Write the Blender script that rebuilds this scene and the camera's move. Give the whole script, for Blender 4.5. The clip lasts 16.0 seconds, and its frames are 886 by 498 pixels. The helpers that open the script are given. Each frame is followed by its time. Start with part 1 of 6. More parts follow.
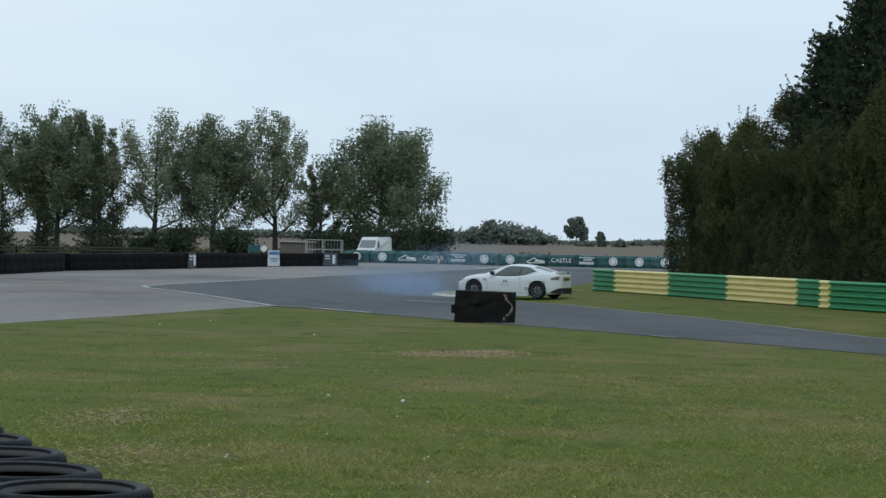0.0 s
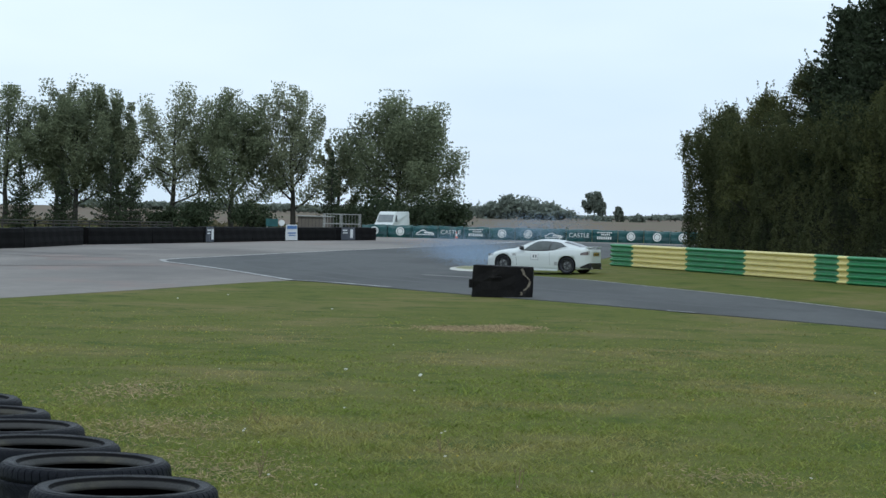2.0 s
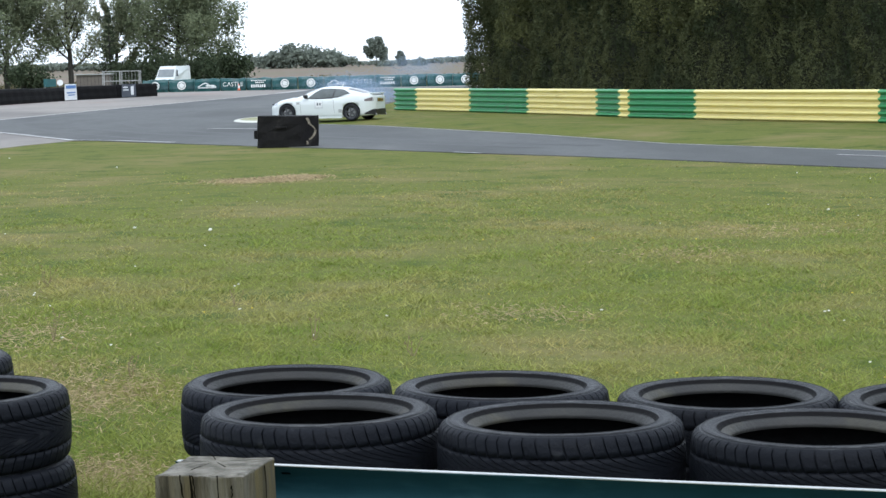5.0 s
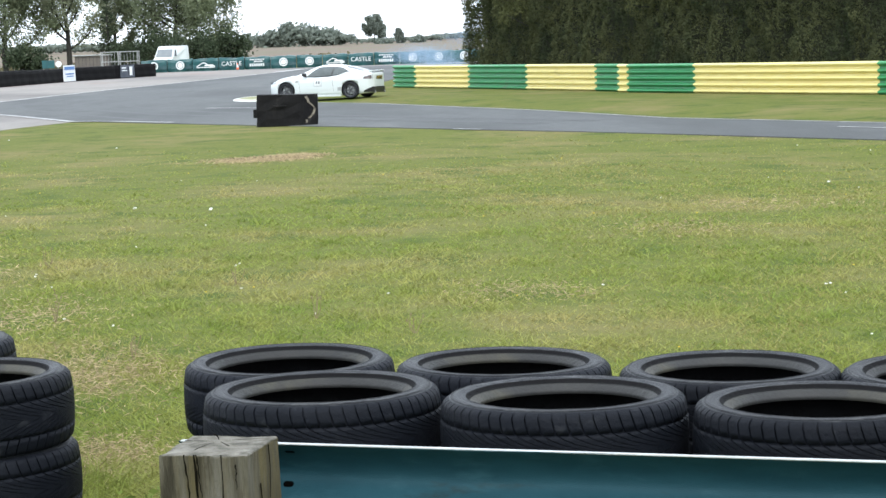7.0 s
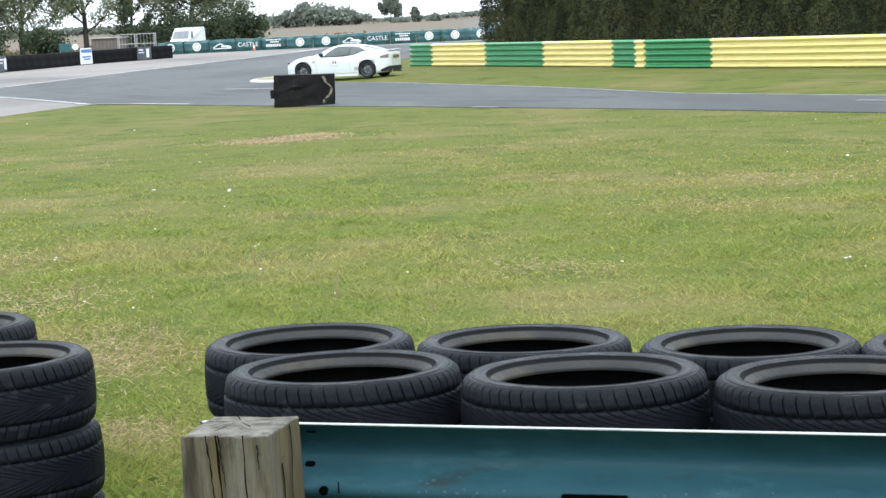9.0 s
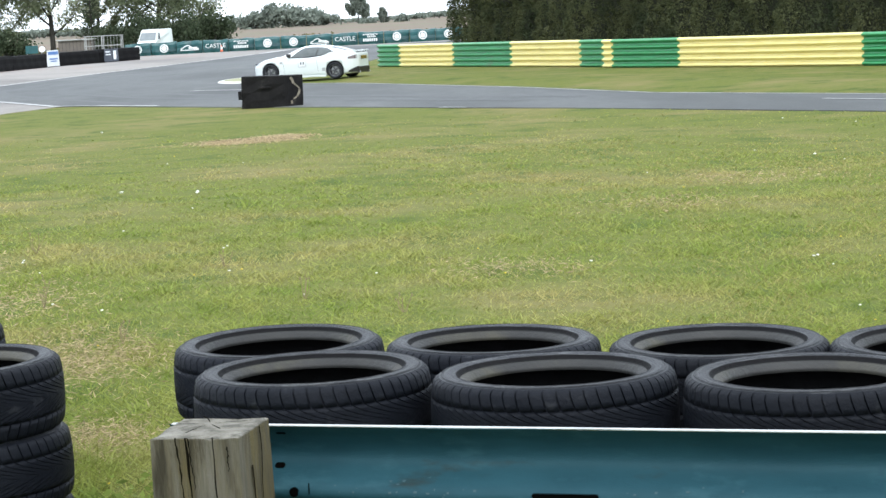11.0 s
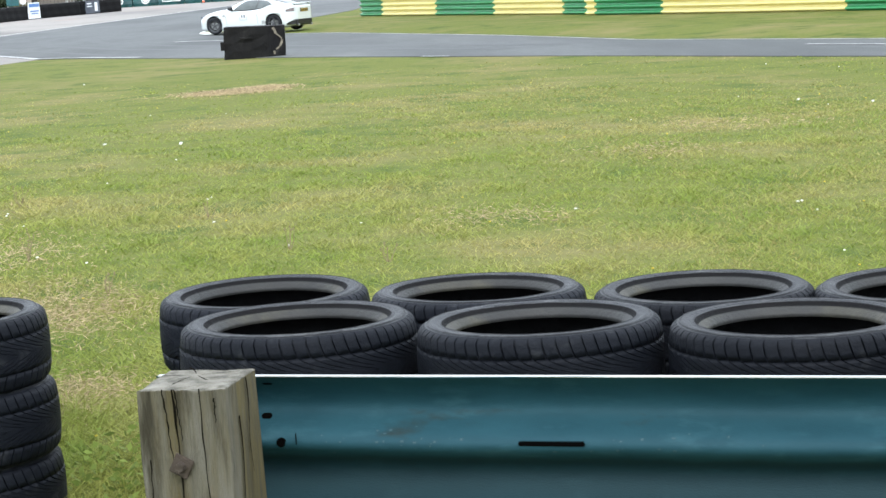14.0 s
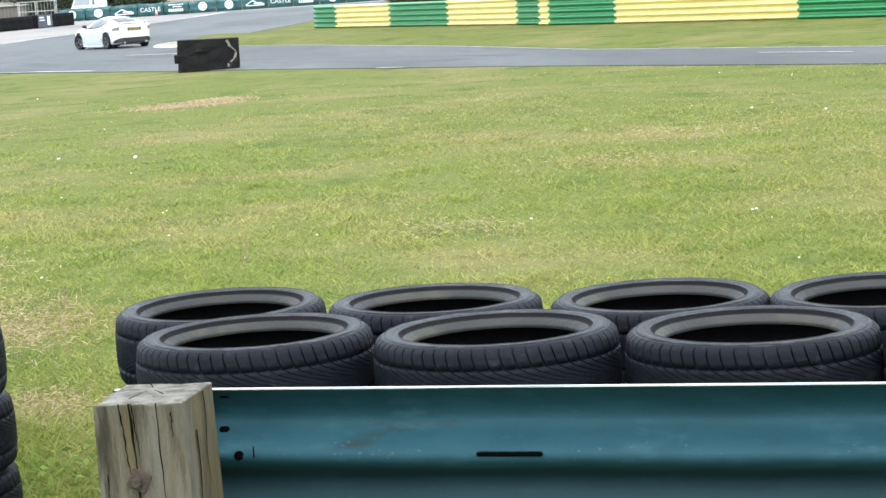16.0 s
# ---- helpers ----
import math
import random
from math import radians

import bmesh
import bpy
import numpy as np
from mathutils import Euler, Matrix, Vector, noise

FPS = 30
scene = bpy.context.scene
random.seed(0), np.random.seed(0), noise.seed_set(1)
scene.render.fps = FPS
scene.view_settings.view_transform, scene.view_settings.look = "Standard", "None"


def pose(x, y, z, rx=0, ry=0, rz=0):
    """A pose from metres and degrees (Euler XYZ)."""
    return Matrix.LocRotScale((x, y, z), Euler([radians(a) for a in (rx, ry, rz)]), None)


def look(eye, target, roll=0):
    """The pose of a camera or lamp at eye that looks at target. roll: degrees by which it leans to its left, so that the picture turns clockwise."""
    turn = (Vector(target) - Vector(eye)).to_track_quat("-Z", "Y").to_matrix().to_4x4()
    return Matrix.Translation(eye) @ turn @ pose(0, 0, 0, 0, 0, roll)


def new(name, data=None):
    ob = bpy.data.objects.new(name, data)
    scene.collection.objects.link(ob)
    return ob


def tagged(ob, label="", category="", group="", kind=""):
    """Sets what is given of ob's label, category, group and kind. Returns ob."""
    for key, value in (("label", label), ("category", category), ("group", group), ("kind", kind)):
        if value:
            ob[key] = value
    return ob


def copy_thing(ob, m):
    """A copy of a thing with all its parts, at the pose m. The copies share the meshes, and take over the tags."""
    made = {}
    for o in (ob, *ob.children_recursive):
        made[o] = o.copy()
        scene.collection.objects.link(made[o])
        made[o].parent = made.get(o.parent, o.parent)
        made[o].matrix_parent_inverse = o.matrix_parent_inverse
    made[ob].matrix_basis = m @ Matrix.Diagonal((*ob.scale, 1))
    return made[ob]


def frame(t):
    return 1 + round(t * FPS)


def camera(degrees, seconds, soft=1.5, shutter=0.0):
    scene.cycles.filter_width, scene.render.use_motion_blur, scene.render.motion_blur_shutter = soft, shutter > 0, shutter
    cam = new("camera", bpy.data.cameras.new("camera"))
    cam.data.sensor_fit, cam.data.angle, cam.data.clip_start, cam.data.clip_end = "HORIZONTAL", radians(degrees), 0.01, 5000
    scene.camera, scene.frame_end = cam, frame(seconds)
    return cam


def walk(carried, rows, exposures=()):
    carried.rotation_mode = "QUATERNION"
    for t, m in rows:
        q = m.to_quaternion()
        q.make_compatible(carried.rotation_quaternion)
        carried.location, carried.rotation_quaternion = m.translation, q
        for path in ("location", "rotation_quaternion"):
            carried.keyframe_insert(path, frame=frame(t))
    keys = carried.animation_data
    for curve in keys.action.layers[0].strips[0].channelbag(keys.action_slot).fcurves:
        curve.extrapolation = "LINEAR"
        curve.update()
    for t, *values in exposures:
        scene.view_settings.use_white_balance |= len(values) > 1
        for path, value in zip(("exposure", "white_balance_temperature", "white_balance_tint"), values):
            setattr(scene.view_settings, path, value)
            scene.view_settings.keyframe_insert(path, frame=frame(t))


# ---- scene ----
cam = camera(23.94, 16.0, soft=1.48)

EYE_Z = 1.55
PATH = [
    (0, pose(0, 0, EYE_Z, 89.821, -1.203, 3.443)),
    (0.2, pose(0, 0, EYE_Z, 89.751, -0.907, 3.451)),
    (0.5, pose(0, 0, EYE_Z, 89.878, -0.463, 3.256)),
    (0.7, pose(0, 0, EYE_Z, 89.793, -0.740, 3.135)),
    (1, pose(0, 0, EYE_Z, 89.711, -1.156, 2.527)),
    (1.2, pose(0, 0, EYE_Z, 89.488, -1.000, 2.464)),
    (1.3, pose(0, 0, EYE_Z, 89.382, -0.922, 2.430)),
    (1.5, pose(0, 0, EYE_Z, 88.110, -0.766, 2.576)),
    (1.7, pose(0, 0, EYE_Z, 88.728, -0.992, 3.394)),
    (1.8, pose(0, 0, EYE_Z, 89.016, -1.104, 3.522)),
    (2, pose(0, 0, EYE_Z, 89.113, -1.330, 3.930)),
    (2.2, pose(0, 0, EYE_Z, 89.068, -1.020, 4.168)),
    (2.3, pose(0, 0, EYE_Z, 89.207, -0.864, 3.744)),
    (2.5, pose(0, 0, EYE_Z, 89.881, -0.554, 2.226)),
    (2.7, pose(0, 0, EYE_Z, 90.140, -0.661, 1.460)),
    (2.8, pose(0, 0, EYE_Z, 90.268, -0.714, 1.121)),
    (3, pose(0, 0, EYE_Z, 90.226, -0.821, 0.796)),
    (3.2, pose(0, 0, EYE_Z, 89.599, -0.059, 0.615)),
    (3.3, pose(0, 0, EYE_Z, 89.499, 0.321, 0.368)),
    (3.5, pose(0, 0, EYE_Z, 88.745, 1.083, -0.024)),
    (3.7, pose(0, 0, EYE_Z, 87.804, 0.969, -0.262)),
    (3.8, pose(0, 0, EYE_Z, 87.617, 0.912, -0.414)),
    (4, pose(0, 0, EYE_Z, 87.397, 0.798, -0.857)),
    (4.2, pose(0, 0, EYE_Z, 87.092, 0.929, -1.189)),
    (4.5, pose(0, 0, EYE_Z, 86.517, 1.126, -1.553)),
    (4.7, pose(0, 0, EYE_Z, 85.955, 1.199, -1.662)),
    (5, pose(0, 0, EYE_Z, 84.936, 1.309, -2.025)),
    (5.2, pose(0, 0, EYE_Z, 84.301, 1.535, -2.302)),
    (7.5, pose(0, 0, EYE_Z, 84.306, 2.132, -2.011)),
    (8, pose(0, 0, EYE_Z, 84.313, 2.238, -2.046)),
    (8.5, pose(0, 0, EYE_Z, 84.122, 2.404, -1.984)),
    (9, pose(0, 0, EYE_Z, 83.729, 2.711, -1.621)),
    (9.2, pose(0, 0, EYE_Z, 83.620, 2.730, -1.698)),
    (11.5, pose(0, 0, EYE_Z, 83.797, 2.976, -2.754)),
    (12, pose(0, 0, EYE_Z, 83.902, 2.983, -2.968)),
    (12.5, pose(0, 0, EYE_Z, 83.768, 3.220, -2.800)),
    (13, pose(0, 0, EYE_Z, 82.770, 3.247, -2.690)),
    (13.5, pose(0, 0, EYE_Z, 82.337, 3.379, -2.638)),
    (14, pose(0, 0, EYE_Z, 82.276, 3.469, -2.993)),
    (14.5, pose(0, 0, EYE_Z, 82.228, 3.567, -3.465)),
    (15, pose(0, 0, EYE_Z, 82.178, 3.642, -3.863)),
    (15.5, pose(0, 0, EYE_Z, 82.225, 3.858, -4.135)),
    (16, pose(0, 0, EYE_Z, 82.499, 3.857, -4.261)),
]
EXPOSURES = [(0, -0.43, 6050, 4), (1.5, -0.40, 6050, 4), (2.0, -0.20, 6050, 4), (2.5, -0.25, 6050, 4), (2.9, -0.40, 6050, 4), (3.3, -0.40, 6050, 4), (4.0, 0.12, 6080, 6), (4.5, 0.42, 6180, 8), (5.2, 0.80, 6330, 10), (7.5, 1.16, 6500, 9), (9, 1.2, 6500, 9), (12.5, 1.27, 6500, 9), (13.5, 1.34, 6500, 9), (14.5, 1.46, 6500, 9), (16, 1.58, 6500, 9)]
walk(cam, PATH, EXPOSURES)

# ---- sky and light: a bright overcast day ----
world = bpy.data.worlds.new("overcast_sky")
scene.world = world
world.use_nodes = True
wn, wl = world.node_tree.nodes, world.node_tree.links
wn.clear()
w_out = wn.new("ShaderNodeOutputWorld")
w_bg = wn.new("ShaderNodeBackground")
w_sky = wn.new("ShaderNodeTexSky")
w_sky.sky_type = "NISHITA"
w_sky.sun_disc = False
w_sky.sun_elevation = radians(48)
w_sky.sun_rotation = radians(172)
w_mix = wn.new("ShaderNodeMix")
w_mix.data_type = "RGBA"
w_mix.inputs[0].default_value = 0.86
w_co = wn.new("ShaderNodeTexCoord")
w_map = wn.new("ShaderNodeMapping")
w_map.inputs["Scale"].default_value = (1.0, 1.0, 4.0)
w_noise = wn.new("ShaderNodeTexNoise")
w_noise.inputs["Scale"].default_value = 2.2
w_noise.inputs["Detail"].default_value = 4.0
w_ramp = wn.new("ShaderNodeValToRGB")
w_ramp.color_ramp.elements[0].position = 0.3
w_ramp.color_ramp.elements[0].color = (8.6, 9.9, 11.6, 1)
w_ramp.color_ramp.elements[1].position = 0.72
w_ramp.color_ramp.elements[1].color = (11.9, 12.6, 13.5, 1)
wl.new(w_co.outputs["Generated"], w_map.inputs[0])
wl.new(w_map.outputs[0], w_noise.inputs["Vector"])
wl.new(w_noise.outputs["Fac"], w_ramp.inputs[0])
wl.new(w_sky.outputs[0], w_mix.inputs[6])
wl.new(w_ramp.outputs[0], w_mix.inputs[7])
wl.new(w_mix.outputs[2], w_bg.inputs["Color"])
w_bg.inputs["Strength"].default_value = 0.1
wl.new(w_bg.outputs[0], w_out.inputs[0])

sun = new("sun", bpy.data.lights.new("sun", "SUN"))
sun.data.energy = 0.9
sun.data.angle = radians(14)
sun.data.color = (1.0, 0.97, 0.92)
sun.matrix_world = look((8, -35, 60), (0, 20, 0))


# ---- materials ----
def material(name, colour, rough=0.6, second=None, scale=6.0, bump=0.0, bump_scale=None, metal=0.0, third=None, third_scale=0.5,
             third_at=0.55, spec=0.5, coat=0.0, stretch=(1, 1, 1), per_object=0.0, per_island=0.0, soft_mix=0.25, fourth=None, fourth_scale=1.0, fourth_at=0.6, low_tint=None):
    """Painted or natural surface: a base colour, a finer second colour, a broad third one, and relief."""
    m = bpy.data.materials.new(name)
    m.use_nodes = True
    n, l = m.node_tree.nodes, m.node_tree.links
    b = n["Principled BSDF"]
    b.inputs["Roughness"].default_value = rough
    b.inputs["Metallic"].default_value = metal
    b.inputs["Specular IOR Level"].default_value = spec
    b.inputs["Coat Weight"].default_value = coat
    co = n.new("ShaderNodeTexCoord")
    mp = n.new("ShaderNodeMapping")
    mp.inputs["Scale"].default_value = stretch
    l.new(co.outputs["Object"], mp.inputs[0])

    def fac(size, detail, lo, hi):
        t = n.new("ShaderNodeTexNoise")
        t.inputs["Scale"].default_value = size
        t.inputs["Detail"].default_value = detail
        t.inputs["Roughness"].default_value = 0.62
        l.new(mp.outputs[0], t.inputs["Vector"])
        r = n.new("ShaderNodeMapRange")
        r.inputs[1].default_value, r.inputs[2].default_value = lo, hi
        l.new(t.outputs["Fac"], r.inputs[0])
        return r.outputs[0], t.outputs["Fac"]

    def mix(a, c, f):
        x = n.new("ShaderNodeMix")
        x.data_type = "RGBA"
        for socket, value in ((x.inputs[6], a), (x.inputs[7], c)):
            if isinstance(value, tuple):
                socket.default_value = (*value, 1)
            else:
                l.new(value, socket)
        l.new(f, x.inputs[0])
        return x.outputs[2]

    c = colour
    if second:
        f, _ = fac(scale, 6, 0.5 - soft_mix, 0.5 + soft_mix)
        c = mix(c, second, f)
    if third:
        f, _ = fac(third_scale, 5, third_at - 0.06, third_at + 0.12)
        c = mix(c, third, f)
    if fourth:
        f, _ = fac(fourth_scale, 5, fourth_at - 0.04, fourth_at + 0.10)
        c = mix(c, fourth, f)
    if low_tint:
        # mixes in another colour below an uneven height along local Z
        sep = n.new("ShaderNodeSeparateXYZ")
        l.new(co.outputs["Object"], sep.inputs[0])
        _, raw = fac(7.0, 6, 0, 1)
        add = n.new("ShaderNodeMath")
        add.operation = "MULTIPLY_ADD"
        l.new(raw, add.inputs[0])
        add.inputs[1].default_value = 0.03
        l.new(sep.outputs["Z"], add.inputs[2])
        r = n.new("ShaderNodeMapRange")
        r.inputs[1].default_value, r.inputs[2].default_value = low_tint[1], low_tint[2]
        r.inputs[4].default_value = low_tint[3]
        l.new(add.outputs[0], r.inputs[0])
        c = mix(c, low_tint[0], r.outputs[0])
    if per_object or per_island:
        if per_object:
            src = n.new("ShaderNodeObjectInfo").outputs["Random"]
        else:
            src = n.new("ShaderNodeNewGeometry").outputs["Random Per Island"]
        amount = per_object or per_island
        r = n.new("ShaderNodeMapRange")
        r.inputs[3].default_value, r.inputs[4].default_value = 1 - amount, 1 + amount
        l.new(src, r.inputs[0])
        h = n.new("ShaderNodeHueSaturation")
        l.new(r.outputs[0], h.inputs["Value"])
        if isinstance(c, tuple):
            h.inputs["Color"].default_value = (*c, 1)
        else:
            l.new(c, h.inputs["Color"])
        c = h.outputs[0]
    if isinstance(c, tuple):
        b.inputs["Base Color"].default_value = (*c, 1)
    else:
        l.new(c, b.inputs["Base Color"])
    if bump:
        _, raw = fac(bump_scale or scale * 4, 8, 0, 1)
        bp = n.new("ShaderNodeBump")
        bp.inputs["Strength"].default_value = bump
        bp.inputs["Distance"].default_value = 0.02
        l.new(raw, bp.inputs["Height"])
        l.new(bp.outputs[0], b.inputs["Normal"])
    return m


def leaf_material(name, colour, second, vary=0.45, third=None, third_scale=0.5, stretch=(1, 1, 1), scale=1.3, soft_mix=0.25, third_at=0.54):
    m = material(name, colour, 0.7, second, scale, soft_mix=soft_mix, per_island=vary, spec=0.12, third=third, third_scale=third_scale, third_at=third_at, stretch=stretch)
    n, l = m.node_tree.nodes, m.node_tree.links
    b = n["Principled BSDF"]
    tr = n.new("ShaderNodeBsdfTranslucent")
    l.new(b.inputs["Base Color"].links[0].from_socket, tr.inputs["Color"])
    mx = n.new("ShaderNodeMixShader")
    mx.inputs[0].default_value = 0.38
    l.new(b.outputs[0], mx.inputs[1])
    l.new(tr.outputs[0], mx.inputs[2])
    l.new(mx.outputs[0], n["Material Output"].inputs[0])
    return m


M_GRASS = material("mown_grass", (0.082, 0.103, 0.021), 0.95, (0.126, 0.132, 0.034), 13, 0.6, 26, third=(0.152, 0.136, 0.052), third_scale=0.42, third_at=0.53, soft_mix=0.15, spec=0.08, stretch=(0.75, 0.6, 1), fourth=(0.060, 0.086, 0.017), fourth_scale=1.5, fourth_at=0.56)
M_BLADE = leaf_material("grass_blade", (0.166, 0.220, 0.042), (0.262, 0.280, 0.072), 0.25, third=(0.355, 0.305, 0.122), third_scale=0.42, stretch=(0.75, 0.6, 1), scale=2.6, soft_mix=0.13, third_at=0.53)
M_DRY = leaf_material("dry_grass", (0.50, 0.395, 0.245), (0.34, 0.265, 0.155), 0.35)
M_TRACK = material("track_asphalt", (0.053, 0.057, 0.057), 0.8, (0.078, 0.082, 0.081), 7, 0.4, 60, third=(0.036, 0.039, 0.039), third_scale=0.35, third_at=0.50, stretch=(0.5, 0.16, 1), fourth=(0.092, 0.093, 0.090), fourth_scale=0.22, fourth_at=0.60)
M_APRON = material("worn_asphalt", (0.190, 0.172, 0.156), 0.9, (0.245, 0.225, 0.205), 4, 0.4, 50, third=(0.138, 0.127, 0.118), third_scale=0.16, third_at=0.50, stretch=(0.5, 0.22, 1), fourth=(0.235, 0.165, 0.145), fourth_scale=0.21, fourth_at=0.60)
M_LINE = material("road_paint", (0.47, 0.47, 0.46), 0.7, (0.30, 0.30, 0.295), 4.5, 0.2, third=(0.16, 0.16, 0.16), third_scale=1.4, third_at=0.55)
M_KERB = material("kerb_paint", (0.6, 0.6, 0.56), 0.65, (0.42, 0.42, 0.36), 4, 0.3)
M_KERB_FILL = material("faded_kerb_paint", (0.17, 0.19, 0.075), 0.8, (0.28, 0.27, 0.14), 1.2, 0.3, third=(0.42, 0.41, 0.34), third_scale=0.7, third_at=0.56)
M_FIELD = material("stubble_field", (0.135, 0.098, 0.064), 0.95, (0.11, 0.08, 0.052), 0.05, third=(0.09, 0.10, 0.045), third_scale=0.008, third_at=0.55)
M_BELT = material("black_belting", (0.004, 0.004, 0.0045), 0.75, (0.007, 0.0068, 0.0066), 5, 0.4, 12, third=(0.02, 0.019, 0.017), third_scale=2.2, third_at=0.72, spec=0.05)
M_BLOCK = material("scuffed_belting", (0.0055, 0.0055, 0.006), 0.7, (0.012, 0.0115, 0.011), 5, 0.8, 9, third=(0.034, 0.032, 0.030), third_scale=3.0, third_at=0.62, spec=0.10)
M_SCUFF = material("torn_canvas", (0.23, 0.20, 0.15), 0.9, (0.10, 0.085, 0.065), 14, 0.4, soft_mix=0.12)
M_GREEN_WALL = material("green_sheeting", (0.006, 0.062, 0.066), 0.42, (0.01, 0.088, 0.092), 1.2, 0.5, 3.0, third=(0.004, 0.04, 0.044), third_scale=0.7)
M_WHITE = material("white_print", (0.72, 0.74, 0.74), 0.6, (0.6, 0.62, 0.62), 3)
M_BLUE_PRINT = material("blue_print", (0.03, 0.12, 0.33), 0.6, (0.05, 0.16, 0.4), 5)
M_NAVY = material("navy_print", (0.02, 0.028, 0.045), 0.5, (0.03, 0.04, 0.06), 4)
M_RAIL_GREEN = material("green_rail_paint", (0.02, 0.19, 0.06), 0.42, (0.03, 0.235, 0.08), 2.5, 0.15, third=(0.10, 0.13, 0.07), third_scale=1.1, third_at=0.68)
M_RAIL_YELLOW = material("yellow_rail_paint", (0.66, 0.56, 0.19), 0.42, (0.71, 0.62, 0.26), 2.5, 0.15, third=(0.45, 0.36, 0.14), third_scale=1.1, third_at=0.68)
M_RUBBER = material("tyre_rubber", (0.0050, 0.0060, 0.0086), 0.55, (0.0095, 0.0110, 0.0145), 12, 0.3, 90, third=(0.060, 0.062, 0.064), third_scale=9, third_at=0.61, per_object=0.25, spec=0.27)
M_TYRE_IN = material("tyre_lining", (0.006, 0.006, 0.0065), 0.85, (0.009, 0.009, 0.0095), 10, 0.3, spec=0.1)
M_BEAD = material("tyre_bead", (0.020, 0.0205, 0.0205), 0.6, (0.036, 0.0356, 0.033), 7, 0.25, 40, third=(0.066, 0.061, 0.042), third_scale=3.2, third_at=0.60, per_object=0.35, spec=0.3)
M_TREAD = material("tread_rubber", (0.0037, 0.0048, 0.0075), 0.60, (0.0068, 0.0082, 0.0118), 12, 0.25, 90, third=(0.034, 0.036, 0.039), third_scale=13, third_at=0.66, per_object=0.25, spec=0.11)
M_RING = material("scuffed_rubber", (0.016, 0.018, 0.021), 0.65, (0.075, 0.078, 0.080), 15, 0.5, 60, third=(0.010, 0.011, 0.013), third_scale=5, third_at=0.50, soft_mix=0.10, spec=0.3)
# teal that turns darker below the beam's middle ridge
M_RAIL_TEAL = material("teal_rail_paint", (0.0075, 0.036, 0.048), 0.60, (0.0145, 0.056, 0.072), 3.0, 0.15, 70, third=(0.022, 0.068, 0.084), third_scale=5.0, third_at=0.62, fourth=(0.016, 0.019, 0.014), fourth_scale=2.1, fourth_at=0.67, spec=0.15, stretch=(1.4, 1, 5.0), low_tint=((0.0075, 0.0165, 0.0180), -0.012, -0.024, 0.60))
M_ZINC = material("galvanised_edge", (0.55, 0.56, 0.56), 0.45, (0.38, 0.39, 0.39), 9, metal=0.6)
M_POST = material("weathered_wood", (0.158, 0.132, 0.066), 0.95, (0.108, 0.098, 0.068), 6, 1.0, 60, third=(0.200, 0.188, 0.150), third_scale=2.6, third_at=0.52, stretch=(5, 5, 0.6), spec=0.1, soft_mix=0.10, fourth=(0.060, 0.054, 0.036), fourth_scale=3.8, fourth_at=0.57)
M_POST_TOP = material("weathered_end_grain", (0.20, 0.185, 0.150), 0.95, (0.085, 0.078, 0.058), 22, 1.0, 60, soft_mix=0.10, third=(0.28, 0.265, 0.225), third_scale=9, third_at=0.58)
M_CRACK = material("wood_split", (0.008, 0.007, 0.005), 1.0, spec=0.0)
M_RUST = material("rusty_iron", (0.075, 0.055, 0.04), 0.85, (0.04, 0.03, 0.022), 30, 0.6, metal=0.2)
M_HOLE = material("dark_hole", (0.002, 0.002, 0.002), 1.0, spec=0.0)
M_CAR = material("white_car_paint", (0.60, 0.64, 0.635), 0.25, (0.57, 0.61, 0.60), 1.2, coat=0.5)
M_GLASS = material("tinted_car_glass", (0.012, 0.017, 0.018), 0.08, (0.02, 0.027, 0.028), 1.2, spec=0.28)
# grey base stands in for reflected sky and the cabin seen through
M_SIDE_GLASS = material("grey_car_glass", (0.055, 0.065, 0.064), 0.06, (0.11, 0.125, 0.122), 2.2, spec=0.5)
# the pale base colour carries a painted reflection of the sky
M_VAN_GLASS = material("painted_reflection_glass", (0.20, 0.225, 0.235), 0.08, (0.15, 0.17, 0.18), 1.5, spec=0.5)
M_STICKER_EDGE = material("sticker_edge", (0.42, 0.44, 0.46), 0.5, (0.34, 0.36, 0.38), 4)
M_TAIL_LENS = material("smoked_lens", (0.10, 0.08, 0.08), 0.15, (0.17, 0.14, 0.14), 9, spec=0.5)
M_TRIM = material("black_car_trim", (0.012, 0.012, 0.013), 0.45, (0.02, 0.02, 0.021), 8)
M_ALLOY = material("dark_alloy", (0.08, 0.0825, 0.0875), 0.3, (0.12, 0.1225, 0.125), 4, metal=0.8)
M_CLEAR_LENS = material("clear_lens", (0.5, 0.53, 0.55), 0.1, (0.35, 0.37, 0.4), 9, metal=0.5)
M_PLATE = material("yellow_plate", (0.42, 0.30, 0.05), 0.4, (0.38, 0.27, 0.045), 8)
M_STEEL = material("galvanised_steel", (0.36, 0.37, 0.36), 0.5, (0.27, 0.28, 0.27), 4, metal=0.5)
M_CONE = material("orange_plastic", (0.65, 0.13, 0.05), 0.5, (0.55, 0.1, 0.04), 6)
M_BARK = material("tree_bark", (0.052, 0.050, 0.043), 0.95, (0.030, 0.028, 0.024), 3, 0.6, 9, stretch=(1, 1, 0.3))
# colours raised in part to carry a slight haze over the distance
M_LEAF = leaf_material("poplar_leaves", (0.158, 0.190, 0.112), (0.225, 0.252, 0.152), 0.24, third=(0.105, 0.126, 0.078), third_scale=0.30)
M_LEAF_PALE = leaf_material("pale_poplar_leaves", (0.215, 0.240, 0.152), (0.280, 0.302, 0.198), 0.24, third=(0.16, 0.18, 0.112), third_scale=0.30)
